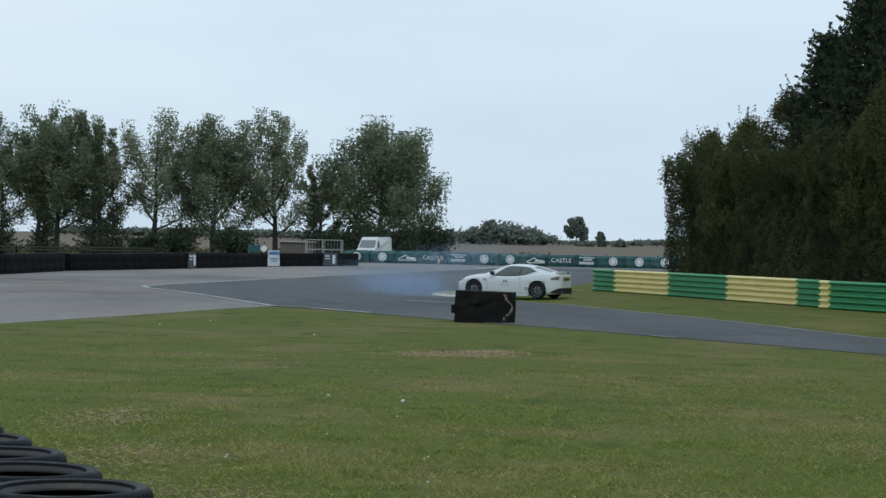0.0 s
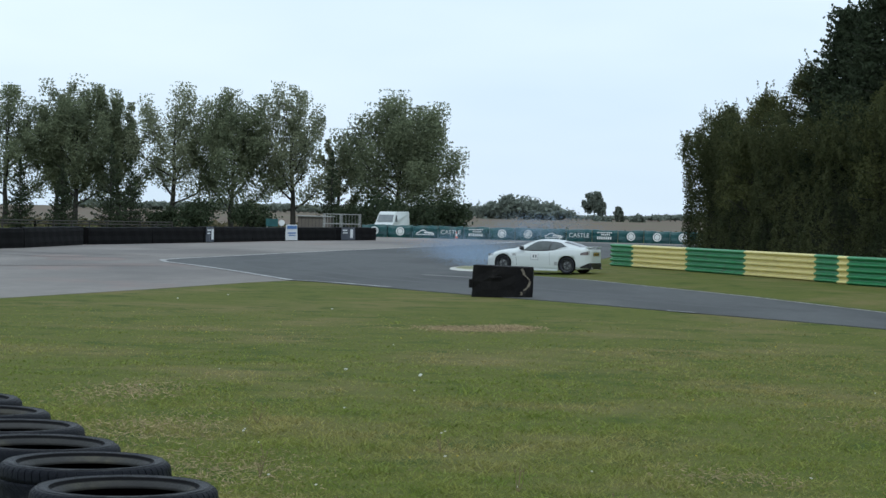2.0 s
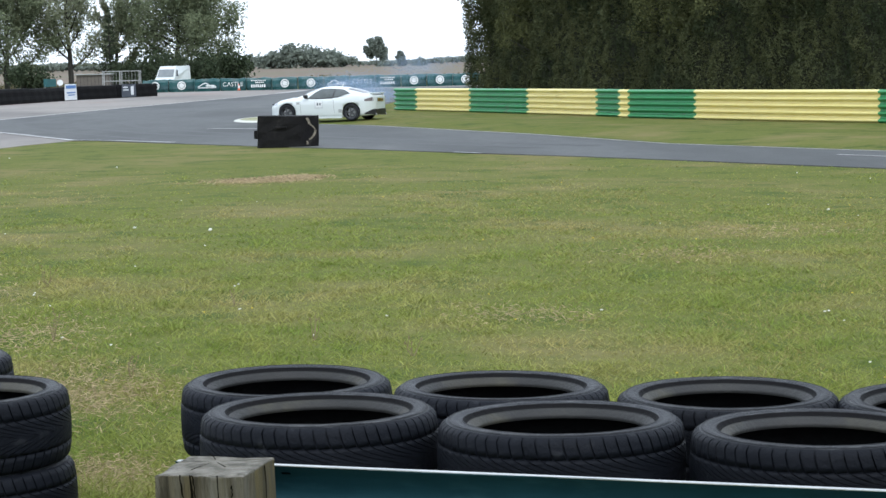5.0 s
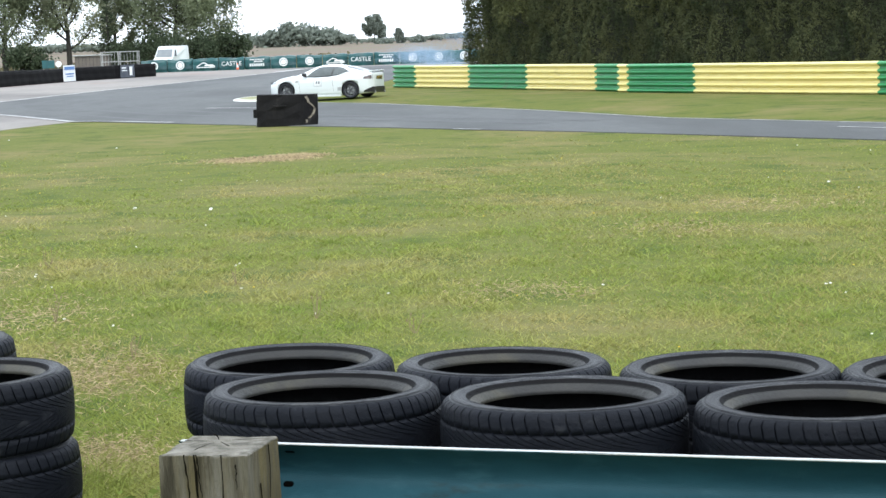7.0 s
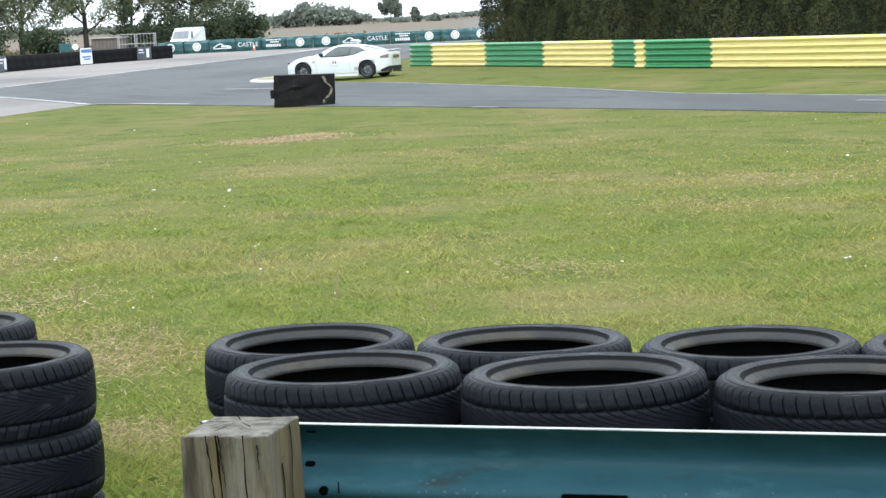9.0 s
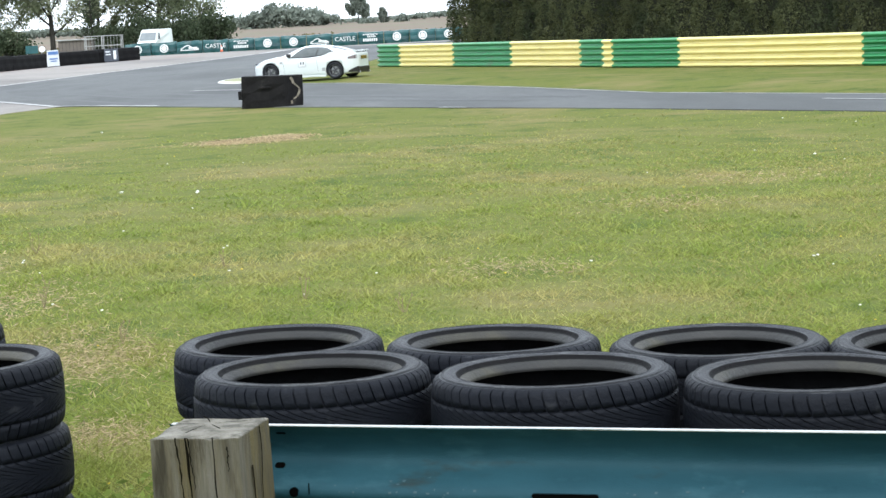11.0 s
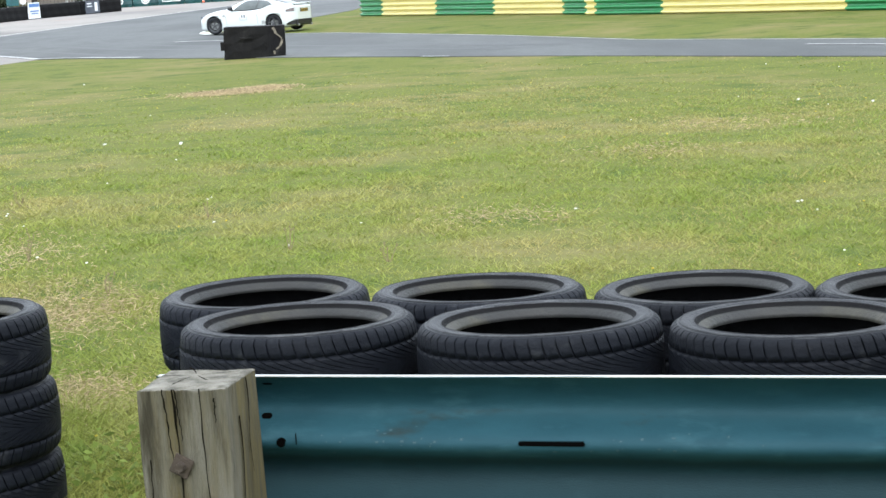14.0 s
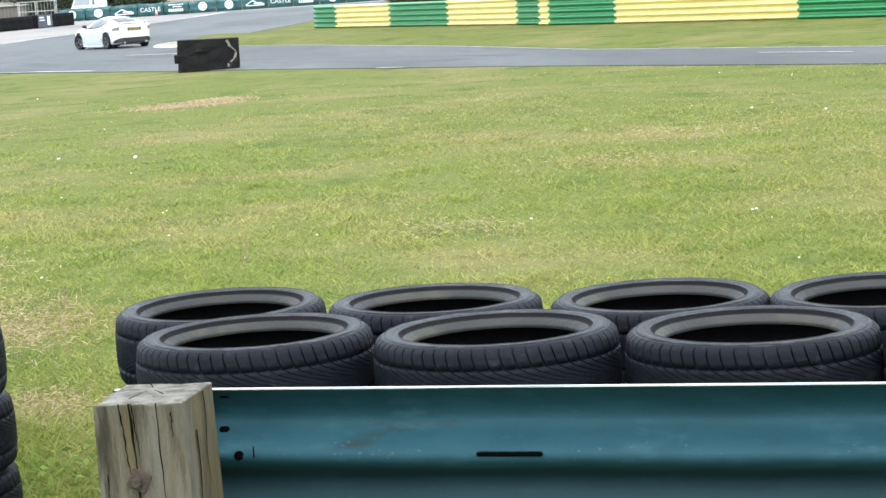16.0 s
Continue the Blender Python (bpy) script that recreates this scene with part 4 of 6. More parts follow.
def striped_armco(points, colours, label, sink=0.0):
    root = empty("crash_barrier", pose(0, 0, 0), label, "crash barrier", "striped crash barriers")
    for i, ((a, b), c) in enumerate(zip(zip(points, points[1:]), colours)):
        stripe_section(a, b, TRACK_Z - 0.05 - sink, c, root)
        s = math.dist(a, b)
        for u in np.arange(0.4, s, 2.4):
            x, y = a[0] + (b[0] - a[0]) * u / s, a[1] + (b[1] - a[1]) * u / s
            nx, ny = -(b[1] - a[1]) / s, (b[0] - a[0]) / s
            p = part("post", boxed(-0.06, 0.06, -0.06, 0.06, -0.1, 0.96, bevel=0.008), M_STEEL, root)
            p.matrix_basis = pose(x + nx * 0.09, y + ny * 0.09, TRACK_Z, 0, 0, math.degrees(math.atan2(b[1] - a[1], b[0] - a[0])))
    return root


GG, YY = M_RAIL_GREEN, M_RAIL_YELLOW
striped_armco([(1.20, 96.2), (2.13, 93.8), (4.28, 88.6), (6.32, 83.2), (8.46, 77.5), (9.20, 75.4)], [GG, YY, GG, YY, GG], "striped green and yellow corrugated steel crash barrier", 0.01)
striped_armco([(8.96, 74.7), (9.24, 74.2), (11.02, 70.4), (12.75, 66.6), (15.25, 62.1), (17.8, 57.4), (21.4, 51.3), (24.7, 45.6)], [YY, GG, YY, YY, GG, YY, GG], "second length of striped green and yellow crash barrier", 0.01)


# ---- the black marker block at the track edge ----
def marker_block():
    root = empty("marker_block", pose(-2.14, 54.2, ground_z(-2.1, 54.2), 0, 0, 0), "black rubber-wrapped tyre block with torn pale scuffs, at the track edge", "barrier block")
    verts, faces = [], []
    cols = [(-0.80, 0.0), (-0.55, -0.03), (-0.1, -0.05), (0.32, -0.06), (0.40, -0.04), (0.78, 0.26), (0.76, 1.0), (-0.76, 0.9)]
    rows = 5
    for j in range(rows):
        h = j / (rows - 1)
        for i, (x, y) in enumerate(cols):
            w = 0.02 * math.sin(i * 2.3 + j * 1.9)
            tilt = 0.03 * h
            z = h * (0.83 - 0.035 * (x + 0.8) / 1.6)
            verts.append((x * (1 - 0.01 * h) + tilt + w * (0 < j < 4) * 0.6, y + w * (0 < j < 4), z))
    n = len(cols)
    for j in range(rows - 1):
        for i in range(n):
            faces.append((j * n + i, j * n + (i + 1) % n, (j + 1) * n + (i + 1) % n, (j + 1) * n + i))
    faces.append(tuple((rows - 1) * n + i for i in range(n)))
    faces.append(tuple(range(n))[::-1])
    mesh_object("belting", verts, faces, M_BLOCK, root)
    part("flap", boxed(-0.87, -0.78, -0.03, 0.03, 0.24, 0.46, bevel=0.01), M_BLOCK, root, "loose edge of the belting")
    part("ledge", boxed(-0.36, -0.02, -0.10, -0.04, 0.50, 0.55, bevel=0.01), M_BLOCK, root, "fold across the front")
    for (x0, z0), (x1, z1), w in (((0.50, 0.76), (0.57, 0.60), 0.075), ((0.57, 0.60), (0.71, 0.46), 0.04), ((0.72, 0.44), (0.66, 0.28), 0.07), ((0.66, 0.28), (0.55, 0.19), 0.05), ((0.5, 0.16), (0.5, 0.07), 0.06)):
        def front(x):
            return -0.05 + (x - 0.40) / 0.38 * 0.30 - 0.012
        dx, dz = x1 - x0, z1 - z0
        s = math.hypot(dx, dz)
        ox, oz = -dz / s * w / 2, dx / s * w / 2
        c = [(x0 + ox * 0.7, z0 + oz * 0.7), (x0 - ox, z0 - oz), ((x0 + x1) / 2 - ox * 0.6, (z0 + z1) / 2 - oz * 0.6), (x1 - ox, z1 - oz), (x1 + ox * 0.6, z1 + oz * 0.6), ((x0 + x1) / 2 + ox, (z0 + z1) / 2 + oz)]
        mesh_object("scuff", [(x, front(x), z) for x, z in c] + [(x, front(x) + 0.01, z) for x, z in c], [tuple(range(6)), tuple(range(6, 12))[::-1]] + [(i, (i + 1) % 6, 6 + (i + 1) % 6, 6 + i) for i in range(6)], M_SCUFF, root, "torn pale canvas showing")


marker_block()


# ---- tyre stacks by the spectators ----
def build_tyre(full, rows, cuts, label):
    """A worn road tyre lying flat: tread with cut grooves, two sidewalls with beads, and the lining."""
    root = empty("tyre", pose(0, 0, 0), label, "tyre", "stacked barrier tyres")

    def revolve(name, prof, mat, text, smooth=True):
        seg, k = min(full, 96), len(prof)
        verts = [(math.cos(math.tau * i / seg) * r, math.sin(math.tau * i / seg) * r, z) for i in range(seg) for r, z in prof]
        faces = [(i * k + j + 1, ((i + 1) % seg) * k + j + 1, ((i + 1) % seg) * k + j, i * k + j) for i in range(seg) for j in range(k - 1)]
        mesh_object(name, verts, faces, mat, root, text, smooth)

    def cut_tread(pitches):
        """Swept grooves: cross cuts on the shoulders that rake round towards the middle."""
        half = [0.0875, 0.078, 0.068, 0.0535, 0.0530, 0.0480, 0.0475, 0.039, 0.030, 0.021, 0.012, 0.005]
        zs = half + [0.0] + [-z for z in half[::-1]]
        shoulder = [(0.2940, 0.1022, 0.0008), (0.2992, 0.1001, 0.0020), (0.3040, 0.0968, 0.0034), (0.3080, 0.0927, 0.0050)]
        section = shoulder + [(0.3185 - 0.0075 * (abs(z) / 0.088) ** 2.5, z, 0.0065) for z in zs] + [(r, -z, d) for r, z, d in shoulder[::-1]]
        verts, faces, lugs, k = [], [], [], len(section)
        for p in range(pitches):
            # each groove, then the rounded lug beside it
            for phases in (((0.0, 0), (0.02, 1), (0.12, 1), (0.14, 0)), ((0.14, 0), (0.57, 0), (1.0, 0))):
                first = len(verts) // k
                for ph, low in phases:
                    for r, z, cut in section:
                        az = abs(z)
                        u = max(0.0, 1 - az / 0.0875)
                        deep = low * cut * (1.0 if (p % 2 == 0 or az > 0.02) and az > 0.004 else 0.0)
                        if 0.0477 < az < 0.0532:
                            deep = max(deep, 0.005)
                        a = math.tau * (p + ph * (1 + 0.25 * u if low or ph == 0.14 else 1)) / pitches + 0.07 * u + 0.9 * max(0.0, u - 0.36) ** 1.6
                        verts.append((math.cos(a) * (r - deep), math.sin(a) * (r - deep), z))
                for i in range(first, first + len(phases) - 1):
                    faces += [(i * k + j + 1, (i + 1) * k + j + 1, (i + 1) * k + j, i * k + j) for j in range(k - 1)]
                    lugs += [len(phases) == 3] * (k - 1)
        ob = mesh_object("tread", verts, faces, M_TREAD, root, "grooved tread", False)
        ob.data.polygons.foreach_set("use_smooth", lugs)

    top = [(0.2530, 0.1045), (0.2570, 0.1052), (0.2600, 0.1030), (0.2640, 0.1048), (0.2740, 0.1075), (0.2820, 0.1068), (0.2835, 0.1050), (0.2850, 0.1064), (0.2890, 0.1052), (0.2905, 0.1034), (0.2940, 0.1022)]
    bead = [(0.2230, 0.068), (0.2205, 0.074), (0.2225, 0.079), (0.2375, 0.0905), (0.2392, 0.0915), (0.2400, 0.0935)]
    channel = [(0.2400, 0.0935), (0.2425, 0.0945), (0.2462, 0.0965), (0.2478, 0.1015), (0.2505, 0.1040)]
    tread = [(0.2940, 0.1022), (0.3040, 0.0968)] + [(0.3185 - 0.0075 * (abs(z) / 0.088) ** 2.5, z) for z in np.linspace(0.087, -0.087, rows)] + [(0.3040, -0.0968), (0.2940, -0.1022)]
    inner = [(0.2230, -0.068), (0.244, -0.085), (0.262, -0.092), (0.288, -0.090), (0.302, -0.072), (0.306, 0.0), (0.302, 0.072), (0.288, 0.090), (0.262, 0.092), (0.244, 0.085), (0.2230, 0.068)]
    if cuts:
        cut_tread(58)
    else:
        revolve("tread", tread, M_TREAD, "grooved tread")
    for side in (1, -1):
        turned = (lambda prof: prof) if side > 0 else (lambda prof: [(r, -z) for r, z in prof[::-1]])
        revolve("sidewall", turned(top), M_RUBBER, "ribbed sidewall")
        revolve("bead", turned(bead), M_BEAD, "dusty grey bead")
        revolve("rim_channel", turned(channel), M_TYRE_IN, "dark narrow channel outside the bead")
        revolve("rim_ring", turned([(0.2505, 0.1040), (0.2510, 0.1056), (0.2528, 0.1062), (0.2530, 0.1045)]), M_RING, "pale scuffed ring")
        revolve("scuff_ring", turned([(0.2852, 0.1066), (0.2860, 0.1082), (0.2885, 0.1074), (0.2896, 0.1052)]), M_RING, "pale scuffed ring")
    revolve("lining", inner, M_TYRE_IN, "dark hollow lining")
    return root


TYRE_W = 0.212
T_LABEL = "worn black road tyre lying flat in a barrier stack"
TYRES = {True: [build_tyre(360, 29, True, T_LABEL), False], False: [build_tyre(56, 9, False, T_LABEL), False]}
STACKS = [(-0.146, 5.52), (0.476, 5.28), (1.086, 5.06), (1.69, 4.85), (-0.26, 6.22), (0.366, 6.03), (1.0, 5.85), (1.60, 5.66), (2.2, 5.46),
          (-1.235, 6.13), (-1.54, 6.88), (-1.83, 7.55), (-2.13, 8.10), (-2.42, 8.68), (-2.72, 9.28), (-3.02, 9.9)]
rs = random.Random(7)
for si, (sx, sy) in enumerate(STACKS):
    for level in range(3):
        jx, jy = rs.uniform(-0.012, 0.012), rs.uniform(-0.012, 0.012)
        drop = (-0.008, -0.010, -0.015, -0.018, -0.036, -0.038, -0.050, -0.055, -0.058)[si] if si < 9 else -0.026
        if si >= 9:
            jx += 0.012 + (0.014 if level == 1 else 0)
        m = pose(sx + jx, sy + jy, 0.012 + drop + TYRE_W * (level + 0.5) + 0.002 * level, rs.uniform(-0.8, 0.8), rs.uniform(-0.8, 0.8), rs.uniform(0, 360))
        src = TYRES[level == 2 and si < 12 or si in (0, 4, 9)]
        if src[1]:
            copy_thing(src[0], m)
        else:
            src[0].matrix_world, src[1] = m, True


# ---- the near crash rail and its post ----
def near_rail():
    yaw = -19.5
    root = empty("guard_rail", pose(-0.45, 4.81, 0.485, 0, 0.2, yaw), "teal painted steel guard rail seen from behind, scuffed and rust-stained", "guard rail")
    def depth(z):
        """How far the pressed section stands back at a height from its middle ridge."""
        z = abs(z)
        if z < 0.074:
            return 0.036 * (1 - math.cos(math.pi * z / 0.074))
        return 0.072 - 0.056 * ((z - 0.074) / 0.081) ** 2
    half = [(depth(z), z) for z in (0.155, 0.150, 0.144, 0.136, 0.128, 0.120, 0.111, 0.102, 0.093, 0.084, 0.075, 0.066, 0.058, 0.050, 0.043, 0.037, 0.031, 0.025, 0.018, 0.009)]
    prof = half + [(0.0, 0.0)] + [(d, -z) for d, z in half[::-1]]
    k, nx, length = len(prof), 30, 4.3
    verts, faces = [], []
    for off in (0.0, 0.004):
        for i in range(nx + 1):
            for d, z in prof:
                verts.append((-0.035 + (length + 0.035) * i / nx, d + off + 0.002 * math.sin(i * 0.8), z + 0.0015 * math.sin(i * 1.1)))
    base = (nx + 1) * k
    for i in range(nx):
        for j in range(k - 1):
            a = i * k + j
            faces.append((a, a + 1, a + k + 1, a + k))
            faces.append((base + a, base + a + k, base + a + k + 1, base + a + 1))
        faces.append((i * k, i * k + k, base + i * k + k, base + i * k))
        faces.append((i * k + k - 1, base + i * k + k - 1, base + i * k + 2 * k - 1, i * k + 2 * k - 1))
    for i in (0, nx):
        for j in range(k - 1):
            a = i * k + j
            faces.append((a, base + a, base + a + 1, a + 1))
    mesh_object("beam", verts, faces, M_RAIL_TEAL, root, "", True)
    part("top_edge", boxed(-0.03, length, 0.016, 0.030, 0.1535, 0.1570, bevel=0.001), M_ZINC, root, "bare galvanised top edge")

    def slot(x, z, d, w, h, tilt=0.0):
        # flush near-black plate; the shade inside the hole is only its colour
        bm = bmesh.new()
        n = 20
        pts = []
        for i in range(n):
            a = math.tau * i / n
            px = math.cos(a) * h / 2 + (w - h) / 2 * (1 if math.cos(a) > 0 else -1)
            pts.append((px, math.sin(a) * h / 2))
        bm.faces.new([bm.verts.new((px, -0.0025, pz)) for px, pz in pts])
        bm.faces.new([bm.verts.new((px, 0.004, pz)) for px, pz in pts][::-1])
        ob = part("bolt_slot", bm, M_HOLE, root, "dark oval bolt slot")
        ob.matrix_basis = pose(x, d, z, tilt, 0, 0)
    slot(0.222, 0.052, depth(0.052), 0.026, 0.016, -40)
    slot(0.275, 0.004, -0.001, 0.022, 0.022)
    slot(0.262, -0.098, 0.076, 0.024, 0.018)
    slot(0.235, 0.135, depth(0.135), 0.024, 0.010, 50)
    slot(0.915, 0.008, -0.001, 0.152, 0.011)
    slot(1.86, 0.008, -0.001, 0.16, 0.018)
    rk = random.Random(3)
    for i in range(60):
        x = rk.choice((rk.gauss(0.9, 0.16), rk.gauss(0.55, 0.12), rk.uniform(0.3, 2.2)))
        z = rk.gauss(0.012, 0.016)
        wd, ht = rk.uniform(0.0015, 0.006), rk.uniform(0.001, 0.0045)
        verts = []
        for j in range(4):
            zz, t = z + ht * (j / 3 - 0.5), wd * (0.4 + 0.6 * rk.random())
            verts += [(x - t, depth(zz) - 0.0012, zz), (x + t, depth(zz) - 0.0012, zz)]
        mesh_object("paint_chip", verts, [(2 * j, 2 * j + 1, 2 * j + 3, 2 * j + 2) for j in range(3)], M_TEAL_SCUFF, root)
    part("scratch", boxed(0.311, 0.313, -0.0025, 0.0, 0.0, 0.026), M_HOLE, root)


def near_post():
    root = empty("post", pose(-0.352, 4.575, 0, 0, -0.9, -17), "weathered grey-brown wooden post with deep splits, holding the guard rail", "post")
    bm = bmesh.new()
    h, w = 0.675, 0.103
    box(bm, -w, w, -w, w, -0.25, h, bevel=0.004)
    bmesh.ops.subdivide_edges(bm, edges=bm.edges[:], cuts=5, use_grid_fill=True)
    for v in bm.verts:
        v.co.x += 0.004 * noise.noise(v.co * 9)
        v.co.y += 0.004 * noise.noise(v.co * 9 + Vector((5, 0, 0)))
        if v.co.z > h - 0.004:
            v.co.z += 0.007 * noise.noise(v.co * 14) + 0.06 * v.co.y * 0.3
    for f in bm.faces:
        f.material_index = 1 if f.calc_center_median().z > h - 0.003 else 0
    part("timber", bm, (M_POST, M_POST_TOP), root)
    for x0, z0, z1, wd, lean in ((-0.016, 0.18, 0.676, 0.0058, 0.012), (-0.040, 0.50, 0.676, 0.0040, 0.014), (-0.012, 0.56, 0.676, 0.0026, 0.010), (0.046, 0.12, 0.676, 0.0026, 0.004), (0.078, 0.60, 0.655, 0.0030, 0.0), (-0.082, 0.25, 0.52, 0.0022, 0.0)):
        n, verts = 26, []
        for i in range(n):
            u = i / (n - 1)
            z = z1 + (z0 - z1) * u
            c = x0 + lean * u + 0.0009 * math.sin(u * 11 + x0 * 60) + 0.0009 * math.sin(u * 37 + x0 * 90)
            t = wd / 2 * (1 - u) ** 0.6 * (0.75 + 0.35 * math.sin(u * 23 + x0 * 70)) + 0.0005
            verts += [(c - t, -w - 0.0048, z), (c + t, -w - 0.0048, z)]
        mesh_object("split", verts, [(2 * i, 2 * i + 1, 2 * i + 3, 2 * i + 2) for i in range(n - 1)], M_CRACK, root, "dark weathering split")
    for x0, z0, z1 in ((0.02, 0.46, 0.674), (-0.04, 0.3, 0.6)):
        verts = []
        for i in range(8):
            u = i / 7
            z = z1 + (z0 - z1) * u
            t = 0.003 * (1 - u) + 0.0007
            verts += [(w + 0.0048, x0 + 0.006 * math.sin(u * 7) - t, z), (w + 0.0048, x0 + 0.006 * math.sin(u * 7) + t, z)]
        mesh_object("split", verts, [(2 * i, 2 * i + 1, 2 * i + 3, 2 * i + 2) for i in range(7)], M_CRACK, root)
    for a0, ln, off in ((0.3, 0.085, 0.0), (1.9, 0.08, 0.01), (3.3, 0.07, -0.01), (4.4, 0.085, 0.005), (5.4, 0.06, 0.0)):
        verts = []
        for i in range(6):
            u = i / 5
            r = 0.012 + ln * u
            c, sn = math.cos(a0 + off * u * 20), math.sin(a0 + off * u * 20)
            t = 0.0018 * (0.4 + u)
            zt = h + 0.011 + 0.018 * r * sn
            verts += [(r * c - sn * t, r * sn + c * t, zt), (r * c + sn * t, r * sn - c * t, zt)]
        mesh_object("split", verts, [(2 * i, 2 * i + 1, 2 * i + 3, 2 * i + 2) for i in range(5)], M_CRACK, root, "radial split in the end grain")
    part("washer", boxed(-0.023, 0.023, -0.006, 0.0, -0.023, 0.023, bevel=0.003), M_RUST, root, "rusty square washer").matrix_basis = pose(-0.01, -w - 0.001, 0.505, 0, 28, 0)
    bm = bmesh.new()
    cylinder(bm, (0, -0.024, 0), (0, -0.002, 0), 0.011, 0.012, 6)
    part("bolt", bm, M_RUST, root, "rusty bolt head").matrix_basis = pose(-0.01, -w - 0.001, 0.505)


near_rail()
near_post()


# ---- the white coupe ----
def lerp_table(table, x):
    """Smooth value from rows of (x, value...) in falling x."""
    if x >= table[0][0]:
        return table[0][1:]
    for a, b in zip(table, table[1:]):
        if x >= b[0]:
            u = (a[0] - x) / (a[0] - b[0])
            return tuple(p + (q - p) * u for p, q in zip(a[1:], b[1:]))
    return table[-1][1:]


# x, half width, shoulder height, crown above the shoulder, underside
BODY = [(2.12, 0.34, 0.46, 0.02, 0.24), (2.09, 0.47, 0.515, 0.03, 0.17), (2.0, 0.63, 0.58, 0.045, 0.14), (1.86, 0.75, 0.64, 0.065, 0.125), (1.65, 0.84, 0.715, 0.08, 0.12), (1.285, 0.88, 0.79, 0.07, 0.115), (0.95, 0.878, 0.8, 0.085, 0.115),
        (0.6, 0.868, 0.805, 0.09, 0.115), (0.1, 0.862, 0.815, 0.06, 0.115), (-0.5, 0.868, 0.84, 0.05, 0.115), (-0.95, 0.882, 0.89, 0.05, 0.12), (-1.285, 0.89, 0.935, 0.05, 0.13), (-1.6, 0.872, 0.945, 0.04, 0.15), (-1.78, 0.83, 0.94, 0.04, 0.17), (-1.90, 0.775, 0.935, 0.035, 0.185), (-1.99, 0.70, 0.92, 0.03, 0.20), (-2.05, 0.61, 0.90, 0.02, 0.22), (-2.09, 0.51, 0.87, 0.015, 0.25), (-2.105, 0.42, 0.84, 0.01, 0.29)]
# x, roof height, half width at the belt
ROOF = [(0.98, 0.905, 0.70), (0.80, 0.975, 0.755), (0.55, 1.085, 0.785), (0.30, 1.185, 0.80), (0.10, 1.232, 0.805), (-0.15, 1.262, 0.81), (-0.40, 1.262, 0.812), (-0.70, 1.238, 0.812), (-1.0, 1.185, 0.805), (-1.3, 1.105, 0.78), (-1.6, 1.005, 0.73), (-1.80, 0.955, 0.68)]


def body_ring(x):
    w, t, c, b = lerp_table(BODY, x)
    return [(0, b), (w * 0.80, b), (w * 0.94, b + 0.03), (w * 0.985, b + 0.12), (w * 0.975, b + (t - b) * 0.42), (w, b + (t - b) * 0.68), (w * 0.985, t - 0.07), (w * 0.94, t - 0.015), (w * 0.86, t + c * 0.25), (w * 0.62, t + c * 0.75), (w * 0.3, t + c), (0, t + c * 1.05)]


def roof_point(x, v):
    z, wb = lerp_table(ROOF, x)
    t = min(lerp_table(BODY, x)[1] - 0.01, z - 0.02)
    p0, p1, p2, p3 = (wb, t), (wb - 0.10, t + (z - t) * 0.72), (wb * 0.62, z + 0.005), (0, z)
    k = 1 - v
    f = (k ** 3, 3 * k * k * v, 3 * k * v * v, v ** 3)
    return sum(a * p[0] for a, p in zip(f, (p0, p1, p2, p3))), sum(a * p[1] for a, p in zip(f, (p0, p1, p2, p3)))


def loft(rings, xs):
    """Verts and faces of a body mirrored about its middle."""
    verts, faces = [], []
    n = len(rings[0])
    full = 2 * n - 2
    for x, r in zip(xs, rings):
        verts += [(x, y, z) for y, z in r] + [(x, -y, z) for y, z in r[-2:0:-1]]
    for i in range(len(xs) - 1):
        for j in range(full):
            a, b = i * full + j, i * full + (j + 1) % full
            faces.append((a, b, b + full, a + full))
    faces.append(tuple(range(full)))
    faces.append(tuple((len(xs) - 1) * full + j for j in range(full))[::-1])
    return verts, faces


def patch(name, fn, us, vs, mat, parent, label="", both=True):
    """A grid of fn(u, v), and its mirror image, as one part each."""
    for side in ((1, -1) if both else (1,)):
        verts = [(lambda p: (p[0], p[1] * side, p[2]))(fn(u, v)) for u in us for v in vs]
        w = len(vs)
        faces = [(i * w + j, (i + 1) * w + j, (i + 1) * w + j + 1, i * w + j + 1) for i in range(len(us) - 1) for j in range(w - 1)]
        mesh_object(name, verts, faces if side == -1 else [f[::-1] for f in faces], mat, parent, label, True)


def side_point(x, z, out=0.004):
    """A point of the body's flank at height z."""
    r = body_ring(x)
    for (y0, z0), (y1, z1) in zip(r[2:], r[3:]):
        if z0 <= z <= z1:
            return x, y0 + (y1 - y0) * (z - z0) / (z1 - z0 + 1e-9) + out, z
    return x, r[6][0] + out, z


